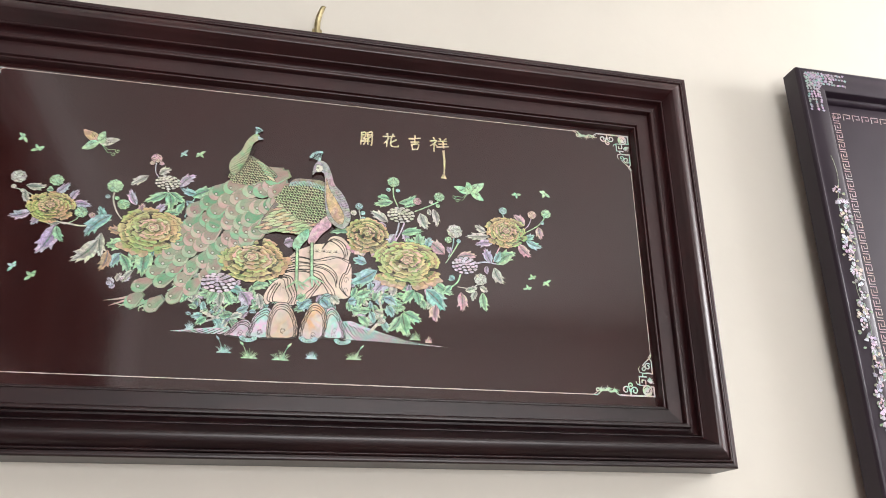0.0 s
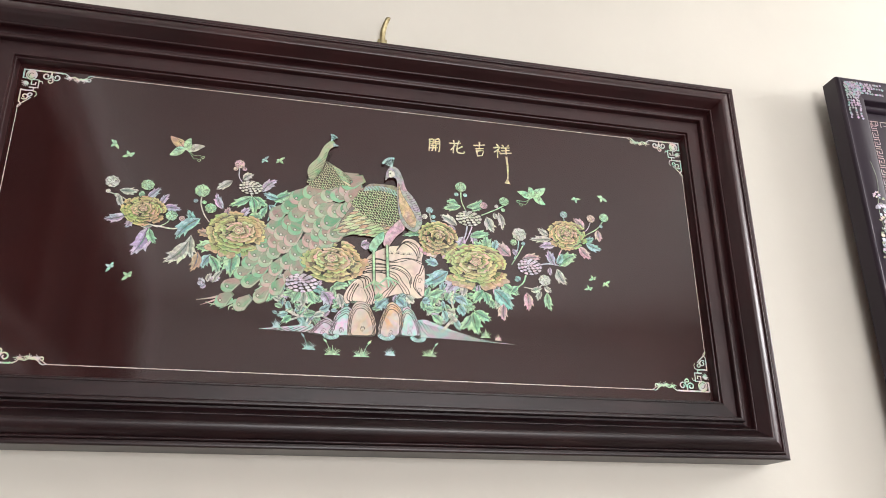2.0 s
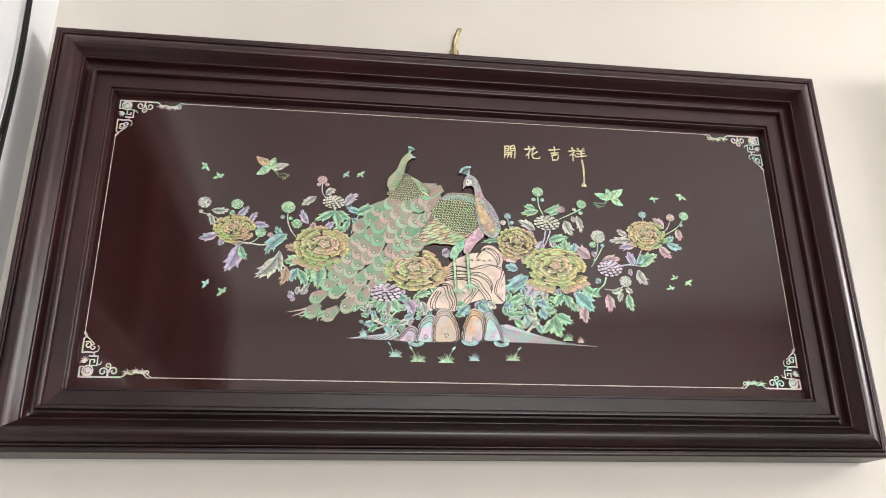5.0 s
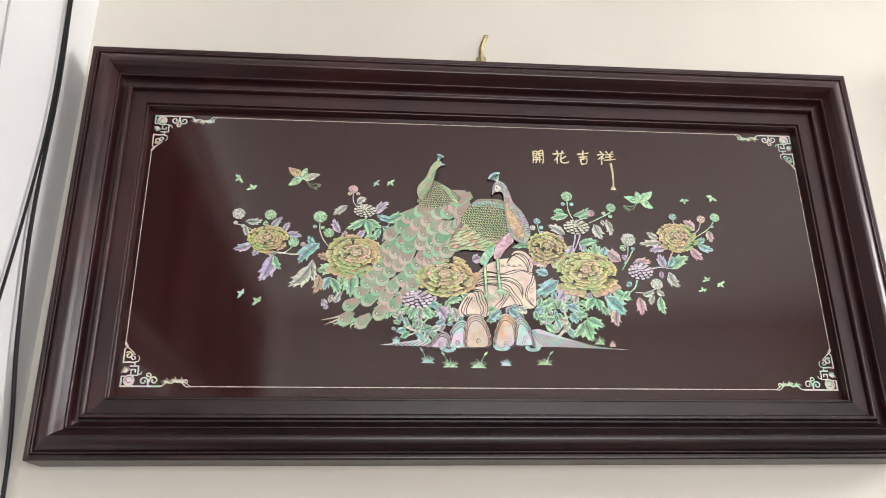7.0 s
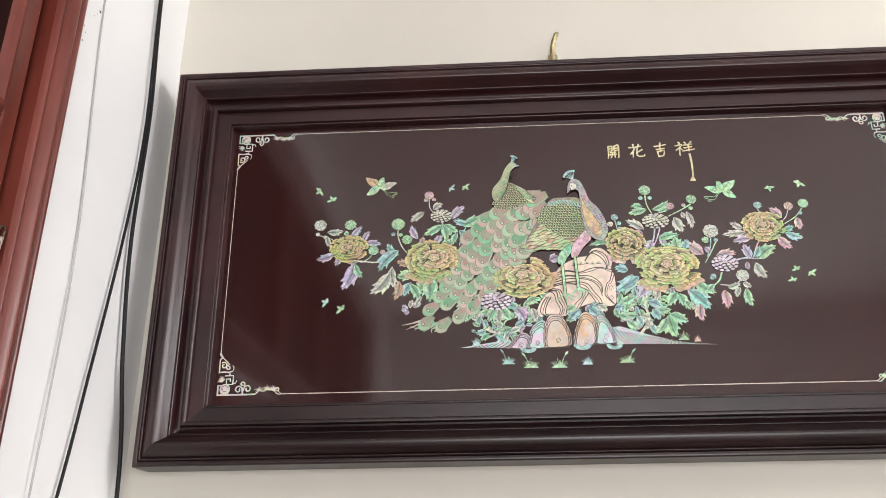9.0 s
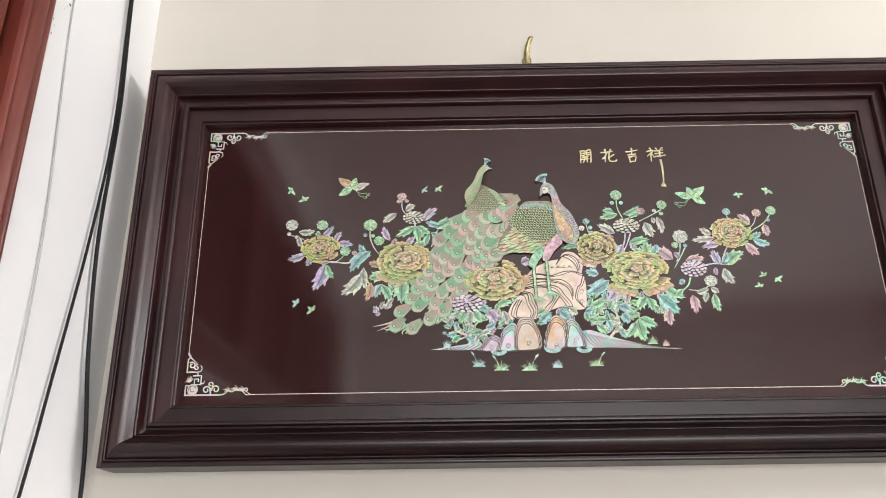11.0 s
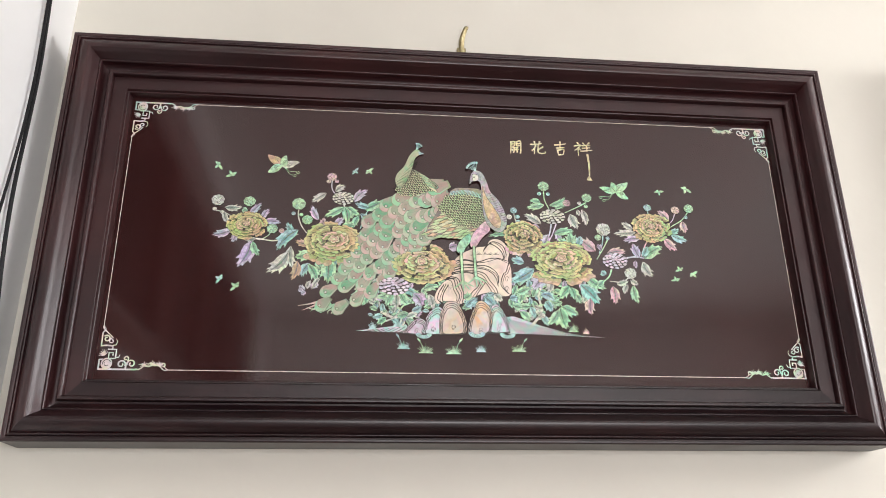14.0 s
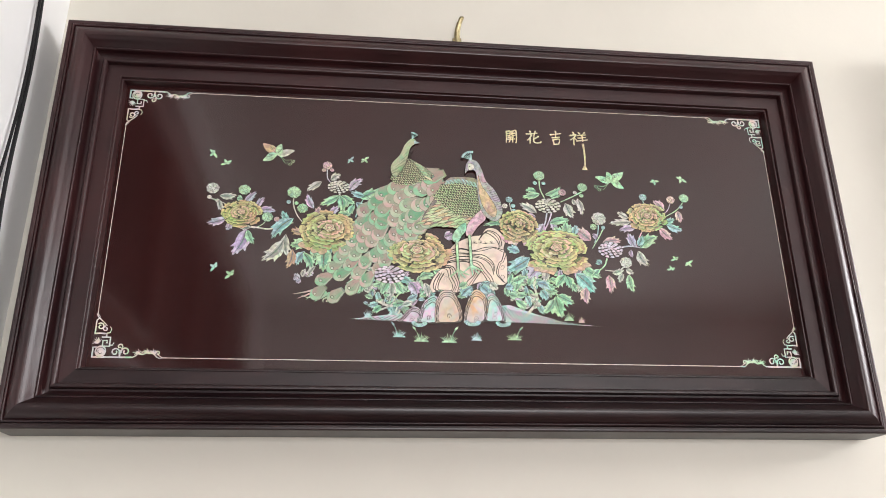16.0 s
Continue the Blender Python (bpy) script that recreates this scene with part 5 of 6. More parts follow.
# stems first, then leaves, then blooms and buds
for pts, w, hue in (
        ([(-0.5150, 2.2820), (-0.4930, 2.2760), (-0.4690, 2.2620)], 0.003, PALE), ([(-0.4440, 2.2230), (-0.4160, 2.2210), (-0.3870, 2.2190), (-0.3430, 2.2340)], 0.005, PALE),
        ([(-0.3950, 2.2420), (-0.4040, 2.2290), (-0.4160, 2.2210)], 0.003, GREEN), ([(-0.3450, 2.2960), (-0.3450, 2.2740), (-0.3370, 2.2520), (-0.3260, 2.2370)], 0.004, PALE),
        ([(-0.2790, 2.3590), (-0.2780, 2.3370), (-0.2660, 2.3210)], 0.003, LILAC), ([(-0.2530, 2.3060), (-0.2460, 2.2800), (-0.2380, 2.2550)], 0.004, PALE),
        ([(-0.4440, 2.2200), (-0.4330, 2.2230), (-0.4190, 2.2190)], 0.004, PALE), ([(-0.2170, 2.2500), (-0.2100, 2.2750), (-0.2000, 2.2950)], 0.003, TEAL),
        ([(0.1750, 2.3560), (0.1760, 2.3300), (0.1850, 2.3080)], 0.004, GREEN), ([(0.2680, 2.3270), (0.2490, 2.3160), (0.2190, 2.3010)], 0.004, GREEN),
        ([(0.1880, 2.2770), (0.1840, 2.2560), (0.1760, 2.2350)], 0.005, LILAC), ([(0.1980, 2.2740), (0.1890, 2.2510), (0.1780, 2.2300)], 0.004, LILAC),
        ([(0.1070, 2.2970), (0.1120, 2.2710), (0.1140, 2.2530)], 0.003, PALE), ([(0.2990, 2.2570), (0.2960, 2.2340), (0.2870, 2.2100)], 0.004, TEAL),
        ([(0.3080, 2.2420), (0.2980, 2.2240), (0.2810, 2.1970)], 0.004, GREEN), ([(0.4960, 2.3150), (0.4780, 2.2930), (0.4510, 2.2760)], 0.0035, GREEN),
        ([(0.4640, 2.3080), (0.4570, 2.2920), (0.4460, 2.2810)], 0.003, LILAC), ([(0.4020, 2.3140), (0.4050, 2.2980), (0.4060, 2.2850)], 0.003, TEAL),
        ([(0.4000, 2.2500), (0.3880, 2.2290), (0.3780, 2.2060)], 0.004, PINK), ([(0.3350, 2.1990), (0.3610, 2.2050), (0.3850, 2.2030)], 0.005, LILAC),
        ([(0.3110, 2.1760), (0.3030, 2.1580), (0.2790, 2.1400)], 0.005, GREEN), ([(0.3510, 2.1620), (0.3310, 2.1490), (0.3050, 2.1500)], 0.0035, PALE),
        ([(0.1310, 2.0460), (0.1560, 2.0820), (0.1520, 2.1190), (0.1720, 2.1560)], 0.008, PALE), ([(0.1510, 2.0940), (0.1870, 2.1010), (0.2040, 2.0900)], 0.004, GREEN),
        ([(-0.1720, 2.0740), (-0.1440, 2.0630), (-0.1160, 2.0700), (-0.0870, 2.0590)], 0.007, PALE), ([(-0.1440, 2.0630), (-0.1270, 2.0870), (-0.1100, 2.0970)], 0.005, GREEN),
        ([(0.1140, 2.0600), (0.1380, 2.0760), (0.1560, 2.0730)], 0.0035, GREEN), ([(-0.1640, 2.0540), (-0.1440, 2.0630), (-0.1330, 2.0780)], 0.005, PALE)):
    stem(pts, 0.72 * w, hue, 4)

# foliage by sprays: stalk, tip, width, hue
spray([(-0.4960, 2.2880, -0.4620, 2.2900, 0.013, PALE), (-0.4450, 2.2750, -0.4230, 2.2990, 0.014, LILAC), (-0.4180, 2.2640, -0.4050, 2.2870, 0.012, LILAC), (-0.4150, 2.2610, -0.3810, 2.2580, 0.016, LILAC),
       (-0.4770, 2.2390, -0.5140, 2.2280, 0.015, LILAC), (-0.4690, 2.2340, -0.4750, 2.2140, 0.012, LILAC), (-0.4960, 2.2810, -0.4840, 2.2540, 0.012, PALE), (-0.4480, 2.2830, -0.4600, 2.2820, 0.012, GREEN),
       (-0.4360, 2.2180, -0.4590, 2.1640, 0.026, LILAC), (-0.4340, 2.2160, -0.4190, 2.1870, 0.014, GREEN), (-0.4270, 2.2230, -0.4500, 2.2200, 0.010, PALE)], 5)
spray([(-0.3430, 2.2440, -0.3820, 2.2000, 0.024, TEAL), (-0.3520, 2.2360, -0.3670, 2.2580, 0.013, TEAL), (-0.3600, 2.1960, -0.4000, 2.1530, 0.026, PALE), (-0.3570, 2.2090, -0.3500, 2.1630, 0.018, PALE),
       (-0.3420, 2.1770, -0.3510, 2.1380, 0.020, PEACH), (-0.3030, 2.2660, -0.3170, 2.2970, 0.015, LILAC), (-0.2980, 2.2480, -0.2920, 2.2710, 0.014, PINK), (-0.2700, 2.2520, -0.2520, 2.2730, 0.014, LILAC),
       (-0.2540, 2.2570, -0.2290, 2.2580, 0.016, GREEN), (-0.3190, 2.2120, -0.3460, 2.2190, 0.016, PEACH), (-0.3120, 2.1930, -0.3450, 2.1850, 0.022, GREEN), (-0.2780, 2.1840, -0.2790, 2.1330, 0.032, GREEN)], 5)
spray([(-0.3170, 2.1730, -0.3310, 2.1440, 0.018, TEAL), (-0.3210, 2.1710, -0.3010, 2.1330, 0.018, GREEN), (-0.2490, 2.1730, -0.2320, 2.1400, 0.024, GREEN), (-0.2930, 2.1430, -0.3090, 2.1180, 0.010, PALE),
       (-0.2890, 2.3280, -0.3180, 2.3070, 0.015, PALE), (-0.2710, 2.3310, -0.2510, 2.3450, 0.013, PALE), (-0.2510, 2.2980, -0.2900, 2.2760, 0.016, GREEN), (-0.2510, 2.2980, -0.2450, 2.2630, 0.020, GREEN),
       (-0.2480, 2.2980, -0.2200, 2.2810, 0.016, GREEN), (-0.2320, 2.3090, -0.2050, 2.3360, 0.016, LILAC), (-0.2080, 2.2920, -0.1700, 2.3120, 0.020, GREEN), (-0.1990, 2.2980, -0.2280, 2.3070, 0.014, TEAL)], 5)
spray([(-0.2180, 2.2840, -0.1870, 2.2670, 0.016, TEAL), (-0.2050, 2.2690, -0.1880, 2.2400, 0.016, TEAL), (-0.2200, 2.2790, -0.2310, 2.2530, 0.014, GREEN), (-0.2250, 2.2260, -0.1910, 2.2550, 0.018, TEAL),
       (-0.1940, 2.2880, -0.1770, 2.2700, 0.012, LILAC), (-0.3230, 2.1150, -0.3350, 2.1250, 0.010, LILAC), (-0.3200, 2.1180, -0.3130, 2.1350, 0.010, PALE), (-0.3210, 2.1130, -0.3310, 2.1060, 0.009, LILAC),
       (-0.3140, 2.1200, -0.2970, 2.1280, 0.010, LILAC), (-0.2020, 2.1260, -0.2330, 2.0940, 0.018, GREEN), (-0.2000, 2.1210, -0.2030, 2.0900, 0.018, GREEN), (-0.1790, 2.1150, -0.1880, 2.0930, 0.014, PALE)], 5)
spray([(-0.1490, 2.1180, -0.1790, 2.1050, 0.018, GREEN), (-0.1470, 2.1160, -0.1600, 2.0870, 0.020, GREEN), (-0.1400, 2.1130, -0.1400, 2.0820, 0.020, PALE), (-0.1330, 2.1160, -0.1170, 2.0900, 0.020, GREEN),
       (-0.1270, 2.1210, -0.1010, 2.1120, 0.016, TEAL), (-0.1060, 2.1140, -0.0900, 2.0860, 0.024, LILAC), (-0.0870, 2.1220, -0.0550, 2.1300, 0.016, GREEN), (-0.0570, 2.1400, -0.0180, 2.1190, 0.022, GREEN),
       (-0.0740, 2.1130, -0.0670, 2.0840, 0.016, PALE), (-0.1780, 2.0770, -0.1940, 2.0830, 0.010, GREEN), (-0.1600, 2.0630, -0.1780, 2.0490, 0.014, GREEN), (-0.1670, 2.0680, -0.1870, 2.0620, 0.012, TEAL)], 5)
spray([(-0.0330, 2.2120, -0.0140, 2.2180, 0.020, LILAC), (-0.2020, 2.1450, -0.1800, 2.1560, 0.012, GREEN), (-0.1700, 2.1410, -0.1930, 2.1380, 0.012, PALE), (-0.1100, 2.0760, -0.0900, 2.0880, 0.014, TEAL),
       (-0.1190, 2.0640, -0.0990, 2.0720, 0.012, PALE), (-0.0040, 2.1000, 0.0210, 2.0910, 0.018, TEAL), (-0.0000, 2.0860, 0.0240, 2.1060, 0.018, TEAL), (-0.0040, 2.1050, 0.0120, 2.1150, 0.014, GREEN),
       (0.0590, 2.1160, 0.0750, 2.1020, 0.016, PALE), (0.0400, 2.1080, 0.0560, 2.0920, 0.020, TEAL), (0.0990, 2.2470, 0.0530, 2.2410, 0.012, GREEN)], 11)
spray([(0.1750, 2.3180, 0.1380, 2.3090, 0.015, GREEN), (0.1680, 2.3230, 0.1440, 2.3250, 0.012, GREEN), (0.1850, 2.3160, 0.2200, 2.3360, 0.014, GREEN), (0.1970, 2.3080, 0.2200, 2.3150, 0.009, GREEN),
       (0.1660, 2.2730, 0.1310, 2.2930, 0.016, PALE), (0.1630, 2.2650, 0.1430, 2.2650, 0.012, LILAC), (0.2290, 2.2990, 0.2440, 2.2660, 0.020, PALE), (0.2570, 2.3110, 0.2640, 2.2740, 0.014, PALE),
       (0.2470, 2.3100, 0.2500, 2.2950, 0.009, PALE), (0.1920, 2.2510, 0.2340, 2.2590, 0.017, GREEN), (0.1790, 2.2500, 0.1660, 2.2270, 0.018, LILAC), (0.1970, 2.2610, 0.2000, 2.2360, 0.014, LILAC)], 5)
spray([(0.2300, 2.2240, 0.2260, 2.2550, 0.020, GREEN), (0.2240, 2.2210, 0.2010, 2.2430, 0.018, GREEN), (0.2440, 2.2270, 0.2500, 2.2480, 0.014, TEAL), (0.2800, 2.2150, 0.2470, 2.2410, 0.024, PINK),
       (0.3040, 2.2110, 0.3430, 2.2170, 0.018, PINK), (0.2930, 2.2180, 0.2840, 2.2310, 0.012, LILAC), (0.3730, 2.2600, 0.3250, 2.2560, 0.015, PALE), (0.3660, 2.2680, 0.3430, 2.2820, 0.012, PALE),
       (0.3800, 2.2470, 0.3440, 2.2410, 0.015, LILAC), (0.4490, 2.2890, 0.4260, 2.3110, 0.017, PINK), (0.4780, 2.2900, 0.4820, 2.2640, 0.014, PINK), (0.4490, 2.2570, 0.4830, 2.2460, 0.015, TEAL)], 5)
spray([(0.4330, 2.2490, 0.4580, 2.2240, 0.017, PINK), (0.4470, 2.2630, 0.4680, 2.2710, 0.014, TEAL), (0.3750, 2.2030, 0.3630, 2.2340, 0.020, LILAC), (0.3810, 2.2060, 0.3930, 2.2290, 0.014, TEAL),
       (0.3850, 2.2010, 0.4250, 2.2280, 0.026, GREEN), (0.3800, 2.1950, 0.3990, 2.1630, 0.022, PALE), (0.3650, 2.1980, 0.3660, 2.1800, 0.010, LILAC), (0.2930, 2.1520, 0.2770, 2.1370, 0.012, GREEN),
       (0.3190, 2.1430, 0.3440, 2.1510, 0.012, PALE), (0.3110, 2.1400, 0.3130, 2.1020, 0.018, PINK), (0.3490, 2.1540, 0.3650, 2.1440, 0.012, PALE), (0.3550, 2.1420, 0.3620, 2.1050, 0.017, GREEN)], 5)
spray([(0.3430, 2.1440, 0.3340, 2.1240, 0.012, PALE), (0.2980, 2.1630, 0.2890, 2.1720, 0.012, TEAL), (0.2520, 2.1610, 0.2940, 2.1350, 0.020, GREEN), (0.2410, 2.1410, 0.2770, 2.1030, 0.032, TEAL),
       (0.2610, 2.1120, 0.2610, 2.0780, 0.020, PINK), (0.2190, 2.1380, 0.1980, 2.1100, 0.018, GREEN), (0.2210, 2.1350, 0.2270, 2.1090, 0.018, GREEN), (0.1750, 2.1610, 0.1420, 2.1280, 0.024, LILAC),
       (0.1460, 2.1730, 0.0980, 2.1440, 0.028, TEAL), (0.1250, 2.1850, 0.0990, 2.1920, 0.016, TEAL), (0.1210, 2.1330, 0.1120, 2.0980, 0.022, GREEN), (0.1390, 2.1110, 0.1520, 2.1360, 0.014, GREEN)], 5)
spray([(0.1060, 2.1180, 0.1350, 2.1310, 0.016, GREEN), (0.1580, 2.1190, 0.1840, 2.1050, 0.018, TEAL), (0.1650, 2.1040, 0.1780, 2.0830, 0.018, TEAL), (0.1970, 2.0930, 0.2320, 2.0770, 0.022, GREEN),
       (0.1950, 2.0910, 0.2060, 2.0480, 0.030, GREEN), (0.1920, 2.0860, 0.1690, 2.0560, 0.020, GREEN), (0.1330, 2.0920, 0.1420, 2.0680, 0.014, TEAL), (0.1120, 2.0810, 0.1320, 2.0630, 0.014, GREEN),
       (0.1790, 2.1470, 0.1730, 2.1220, 0.016, PALE), (0.0980, 2.0930, 0.1170, 2.0890, 0.016, GREEN), (0.0910, 2.1070, 0.1080, 2.1100, 0.014, TEAL), (0.1550, 2.2060, 0.1700, 2.2220, 0.014, TEAL)], 5)

def thicket(x, z, rx, rz, count, size, level):
    """Small leaves that fill the ground between the larger ones."""
    for _ in range(count):
        a, q = rng.uniform(0, 6.283), math.sqrt(rng.random())
        lx, lz = x + rx * q * math.cos(a), z + rz * q * math.sin(a)
        d, L = rng.uniform(0, 6.283), size * rng.uniform(0.7, 1.25)
        leaf(lx, lz, lx + L * math.cos(d), lz + L * math.sin(d), 0.55 * L, rng.choice((GREEN, GREEN, GREEN, TEAL, PALE, LILAC)), level)


thicket(-0.1190, 2.0940, 0.065, 0.026, 38, 0.020, 3)
thicket(-0.1440, 2.0630, 0.050, 0.014, 18, 0.016, 3)
thicket(0.1400, 2.1120, 0.050, 0.048, 48, 0.021, 3)
thicket(-0.2010, 2.1090, 0.030, 0.016, 10, 0.018, 3)
thicket(-0.0180, 2.1000, 0.060, 0.014, 18, 0.018, 3)
thicket(0.2190, 2.1330, 0.050, 0.020, 12, 0.022, 3)
thicket(-0.2600, 2.1800, 0.055, 0.022, 12, 0.022, 3)
peony(-0.4480, 2.2500, 0.040, 0.029, 10, first=13)
peony(-0.2700, 2.2200, 0.060, 0.040, 10, skirt=PEACH)
peony(-0.0900, 2.1770, 0.066, 0.042, 14)
peony(0.1250, 2.2430, 0.041, 0.033, 12, first=12, skirt=PINK, rings=4)
peony(0.2040, 2.1920, 0.064, 0.041, 13, skirt=PEACH)
peony(0.4080, 2.2720, 0.042, 0.033, 10, first=12)
mum(-0.1450, 2.1280, 0.031, 0.019, 17, MAUVE, "mauve shell bloom of small petals")
mum(0.3200, 2.1950, 0.027, 0.018, 12, MAUVE, "mauve shell bloom of small petals")
mum(0.1910, 2.2910, 0.028, 0.017, 12, SHELLS[PALE], "pale green shell bloom of small petals")
mum(-0.2540, 2.3170, 0.023, 0.015, 12, SHELLS[PALE], "pale shell bloom of small petals")
buds([(-0.5100, 2.3040, 0.0135, PALE), (-0.4460, 2.3030, 0.0125, GREEN), (-0.5150, 2.2840, 0.0048, PALE), (-0.4990, 2.2770, 0.0045, PALE), (-0.3960, 2.2440, 0.0115, GREEN), (-0.3770, 2.2400, 0.0060, PINK),
      (-0.3450, 2.3010, 0.0145, GREEN), (-0.3260, 2.2660, 0.0115, GREEN), (-0.3550, 2.2790, 0.0048, TEAL), (-0.3390, 2.2770, 0.0045, GREEN), (-0.2790, 2.3650, 0.0105, PINK), (-0.2860, 2.3540, 0.0050, PINK), (-0.2690, 2.3550, 0.0048, PINK)], 16)
buds([(0.1750, 2.3610, 0.0125, GREEN), (0.1650, 2.3430, 0.0050, TEAL), (0.1840, 2.3430, 0.0048, TEAL), (0.2690, 2.3370, 0.0112, GREEN), (0.2660, 2.3170, 0.0050, GREEN), (0.2240, 2.3230, 0.0090, PINK), (0.2520, 2.3240, 0.0048, PALE),
      (0.1070, 2.3020, 0.0080, TEAL), (0.0970, 2.2870, 0.0065, PALE), (0.1150, 2.2880, 0.0052, TEAL), (0.1160, 2.2760, 0.0055, TEAL)], 16)
buds([(0.3000, 2.2650, 0.0160, PALE), (0.2870, 2.2460, 0.0080, GREEN), (0.3080, 2.2450, 0.0048, TEAL), (0.3510, 2.1680, 0.0135, PALE), (0.4030, 2.3190, 0.0090, TEAL), (0.4650, 2.3150, 0.0100, PINK), (0.4960, 2.3200, 0.0112, GREEN),
      (0.4870, 2.2990, 0.0048, TEAL), (0.1480, 2.0800, 0.0050, PALE), (0.1580, 2.0730, 0.0060, PALE), (0.1510, 2.0670, 0.0045, PALE), (-0.3320, 2.1150, 0.0050, LILAC), (-0.1970, 2.1480, 0.0055, GREEN), (-0.1750, 2.1560, 0.0055, PALE)], 16)

butterfly(-0.3860, 2.3870, 0.031, 1, 3)
butterfly(0.3360, 2.3540, 0.030, -1, 3)
for x, z, s, a, hue in ((-0.5150, 2.3840, 0.012, 2.4, GREEN), (-0.4870, 2.3620, 0.012, 0.6, GREEN), (-0.2320, 2.3810, 0.010, 4.2, TEAL), (-0.2020, 2.3830, 0.011, 4.0, GREEN), (-0.4920, 2.1350, 0.011, 1.2, TEAL), (-0.4600, 2.1200, 0.012, 1.0, GREEN)):
    bee(x, z, s, a, hue, 3)
for x, z, s, a, hue in ((0.4330, 2.3590, 0.011, 3.4, GREEN), (0.4960, 2.3670, 0.013, 2.8, GREEN), (0.4600, 2.1790, 0.010, 0.6, GREEN), (0.4880, 2.1710, 0.011, 3.9, GREEN), (0.4490, 2.1560, 0.010, 0.4, GREEN)):
    bee(x, z, s, a, hue, 3)
for x, z, w, h, hue in ((-0.1250, 2.0010, 0.026, 0.018, TEAL), (-0.0810, 1.9930, 0.030, 0.018, GREEN), (-0.0260, 1.9920, 0.032, 0.019, GREEN), (0.0290, 1.9970, 0.022, 0.016, TEAL), (0.1060, 1.9990, 0.030, 0.016, GREEN)):
    tuft(x, z, w, h, 2, hue, hue == GREEN or w > 0.025, 11)
for x, z, w, h, hue in ((-0.1870, 2.0390, 0.018, 0.018, TEAL), (-0.1370, 2.0450, 0.022, 0.022, TEAL), (0.2200, 2.0410, 0.022, 0.018, GREEN), (0.2460, 2.0370, 0.014, 0.012, PINK)):
    tuft(x, z, w, h, 14, hue, x < -0.2)

# ---- shell work on the second panel ----
def face_height(u):
    return 0.0225 + 0.0050 * math.exp(-((u - 0.037) / 0.018) ** 2)


SILVER = shell("silver_shell", [(0.12, 0.12, 0.14), (0.24, 0.24, 0.26), (0.36, 0.26, 0.36), (0.14, 0.26, 0.22), (0.40, 0.40, 0.42)], 60.0, 0.8, 0.1)
KEY_SHELL = shell("rosy_silver_shell", [(0.30, 0.27, 0.28), (0.40, 0.28, 0.28), (0.34, 0.32, 0.32)], 30.0, 0.4, 0.1)
corner = Inlay(0, 1.0)
for a in range(15):
    for b in range(6):
        for along, u in ((0.020 + 0.0072 * a, 0.017 + 0.0072 * b),):
            if along > 0.098 - 0.004 * b and b % 2:
                continue
            for cx, cz in ((QX0 + u, QZ1 - along), (QX0 + along, QZ1 - u)):
                if cx - QX0 < 0.05 and QZ1 - cz < 0.05 and (cx - QX0 == along):
                    continue
                corner.h = face_height(min(cx - QX0, QZ1 - cz)) + 0.0009 + 0.00001 * ((a + b) % 3)
                cx, cz = cx + rng.uniform(-0.0016, 0.0016), cz + rng.uniform(-0.0016, 0.0016)
                corner.h += rng.uniform(0, 0.00008)
                r, t0 = 0.0050, 0.785 * ((a + b) % 2) + rng.uniform(-0.3, 0.3)
                corner.plate([(cx + r * rng.uniform(0.6, 1.0) * math.cos(t0 + 1.571 * k), cz + r * rng.uniform(0.6, 1.0) * math.sin(t0 + 1.571 * k)) for k in range(4)], 0.0)
corner.done("corner_inlay", [SILVER, ENGRAVED], "silvery shell mosaic corner inlay", second)
garland = Inlay(0, 1.0)
zz, k = QZ1 - 0.33, 0
while zz > QZ1 - 0.99:
    cx = QX0 + 0.038 + 0.006 * math.sin(zz * 38)
    garland.h = face_height(0.038) + 0.0010 + 0.00002 * (k % 5)
    r = rng.uniform(0.012, 0.0165) if k % 3 else 0.009
    for i in range(11):
        a, q = rng.uniform(0, 6.28), rng.uniform(0.0, 0.7)
        garland.plate(petal_outline(cx + q * r * math.cos(a), zz + 1.2 * q * r * math.sin(a), a, 0.8 * r, 0.7 * r, 1.0, 2, 0.5), 0.0005, (0, 2, 3, 2)[(k + i // 4) % 4])
    for i in range(3):
        a = rng.uniform(0, 6.28)
        lx, lz = cx + 0.012 * math.cos(a), zz - 0.012 + 0.008 * math.sin(a)
        garland.plate(petal_outline(lx, lz, a, 0.006, 0.009, 1.0, 1), 0.0003, 4)
    zz -= 0.024 if k % 4 else 0.034
    k += 1
garland.h = face_height(0.038) + 0.0006
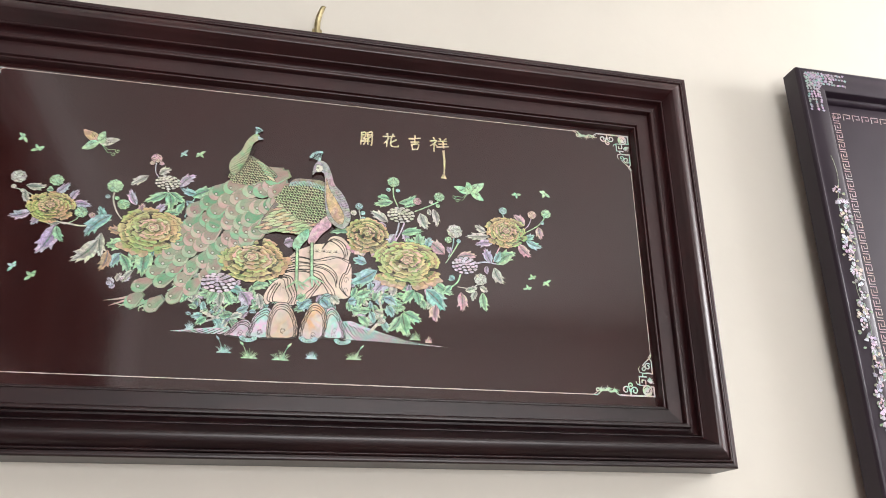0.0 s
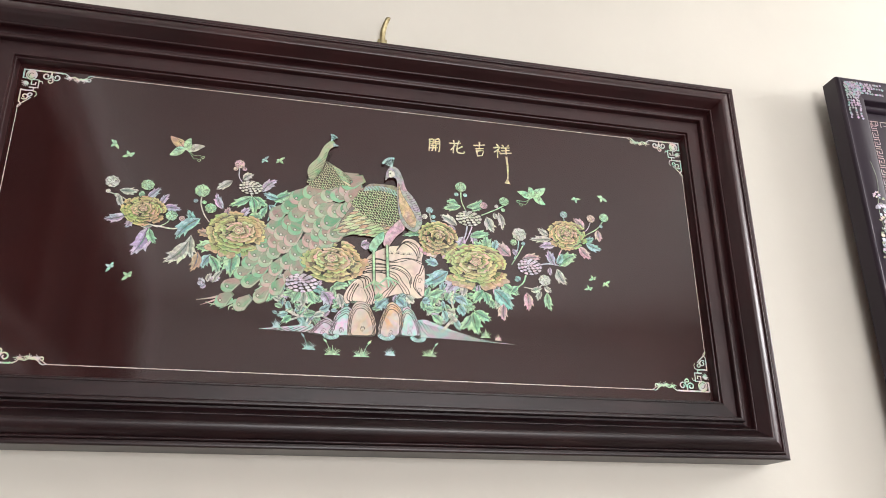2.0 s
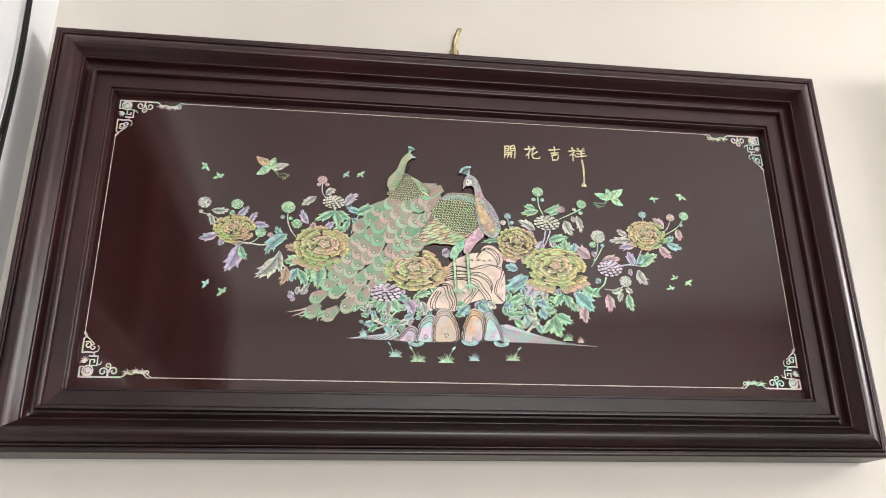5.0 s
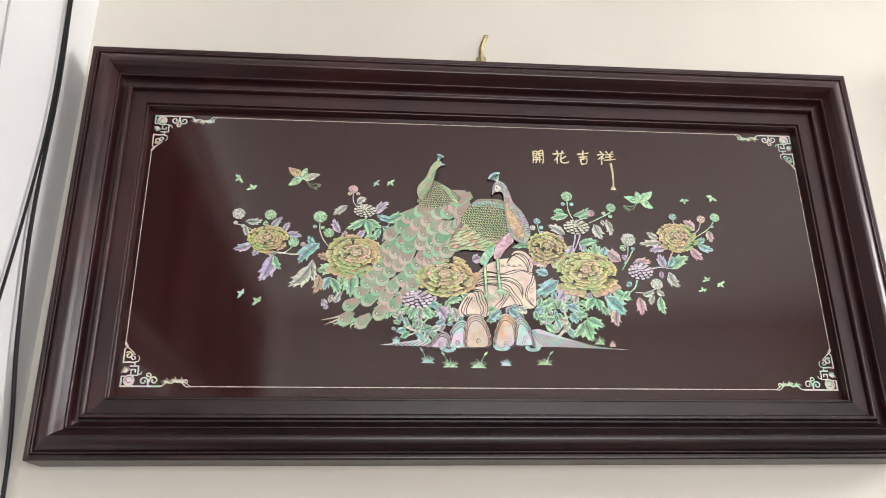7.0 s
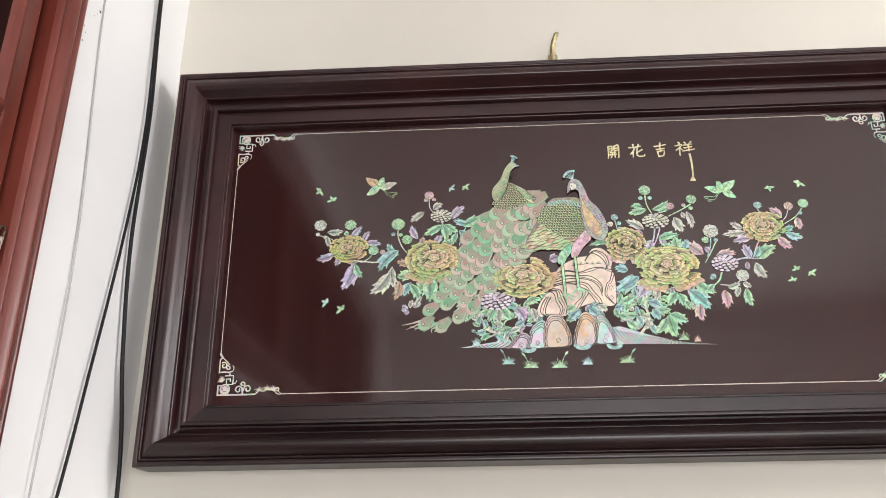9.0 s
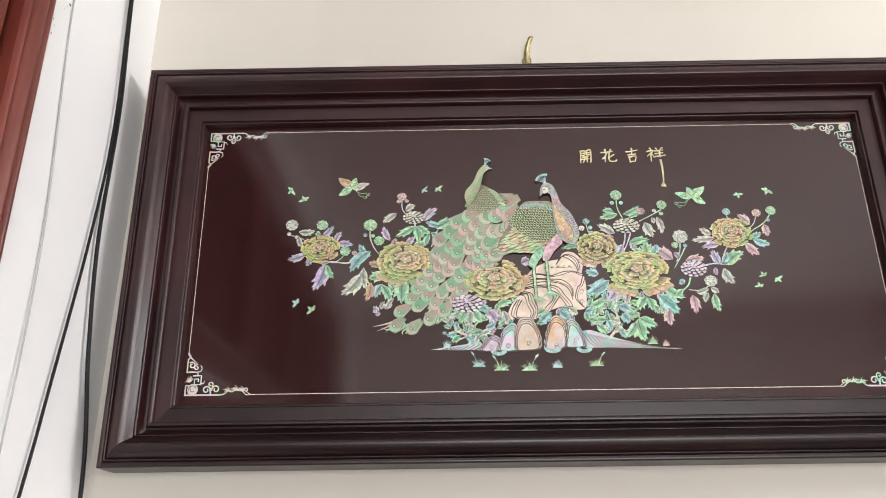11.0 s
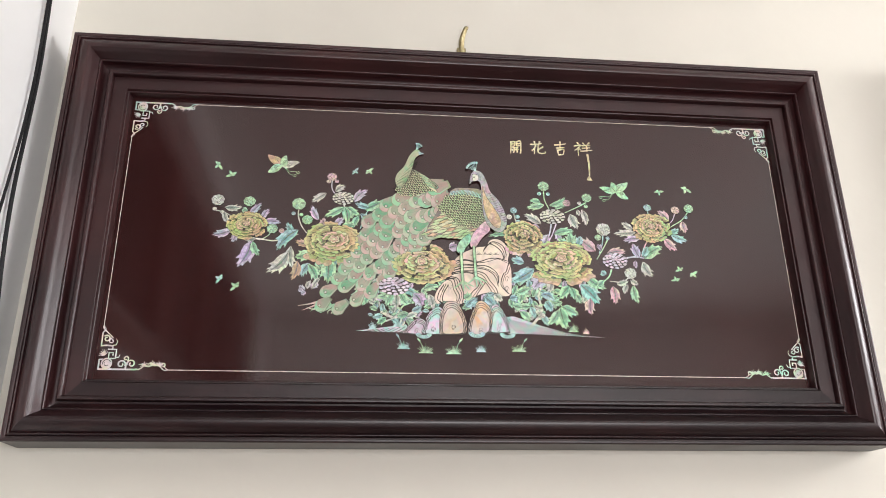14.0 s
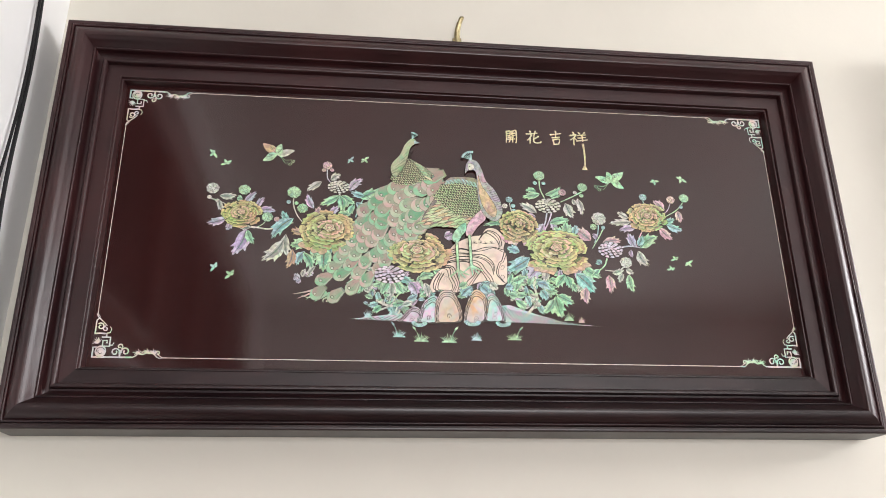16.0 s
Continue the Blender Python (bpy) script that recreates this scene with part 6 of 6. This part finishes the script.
garland.ribbon([(QX0 + 0.038 + 0.007 * math.sin(k * 0.55), QZ1 - 0.24 - 0.016 * k) for k in range(46)], 0.0011, 4)
garland.done("garland_inlay", [SHELLS[PINK], ENGRAVED, SHELLS[LILAC], SILVER, FEATHER_DIM], "garland of pink and lilac shell flowers", second)
key = Inlay(0, 1.0)
key.h = 0.0002 - 0.010
for i in range(46):
    z0 = QZ1 - 0.100 - 0.026 * i
    x0 = QX0 + 0.100
    key.ribbon([(x0, z0), (x0 + 0.016, z0), (x0 + 0.016, z0 - 0.013), (x0 + 0.007, z0 - 0.013), (x0 + 0.007, z0 - 0.007)], 0.0024)
    key.ribbon([(x0 + 0.001, z0 - 0.006), (x0 + 0.001, z0 - 0.020), (x0 + 0.016, z0 - 0.020)], 0.0024)
for i in range(22):
    x0, z0 = QX0 + 0.104 + 0.026 * i, QZ1 - 0.100
    key.ribbon([(x0, z0 - 0.016), (x0, z0), (x0 + 0.018, z0), (x0 + 0.018, z0 - 0.010), (x0 + 0.008, z0 - 0.010)], 0.0024)
key.done("key_border", [KEY_SHELL], "fine key-pattern shell border", second)

# specks and chips on the white wall
n = bmesh.new()
for y, z, r in ((-0.355, 2.61, 0.0035), (-0.372, 2.588, 0.0012), (-0.398, 2.545, 0.002), (-0.391, 2.535, 0.0014), (-0.396, 2.515, 0.002), (-0.362, 2.60, 0.0015)):
    ring = [n.verts.new((SIDE_X + 0.0006, y + r * rng.uniform(0.6, 1.2) * math.cos(a), z + r * rng.uniform(0.6, 1.2) * math.sin(a))) for a in (0, 1, 2, 3, 4, 5)]
    n.faces.new(ring)
tagged(part("wall_specks", n, STAIN), "small dark specks of dirt on white paint", "stain", kind="stuff")

# both panels hang from the top and lean out a little
panel.rotation_euler.x = radians(LEAN)
HANG = 0.9
second.location = Vector(((QX0 + QX1) / 2 - 0.005, -0.0112, 2.7535)) - (pose(0, 0, 0, HANG) @ Vector((0, 0, QZ1 - QZ0)))
second.rotation_euler.x = radians(HANG)
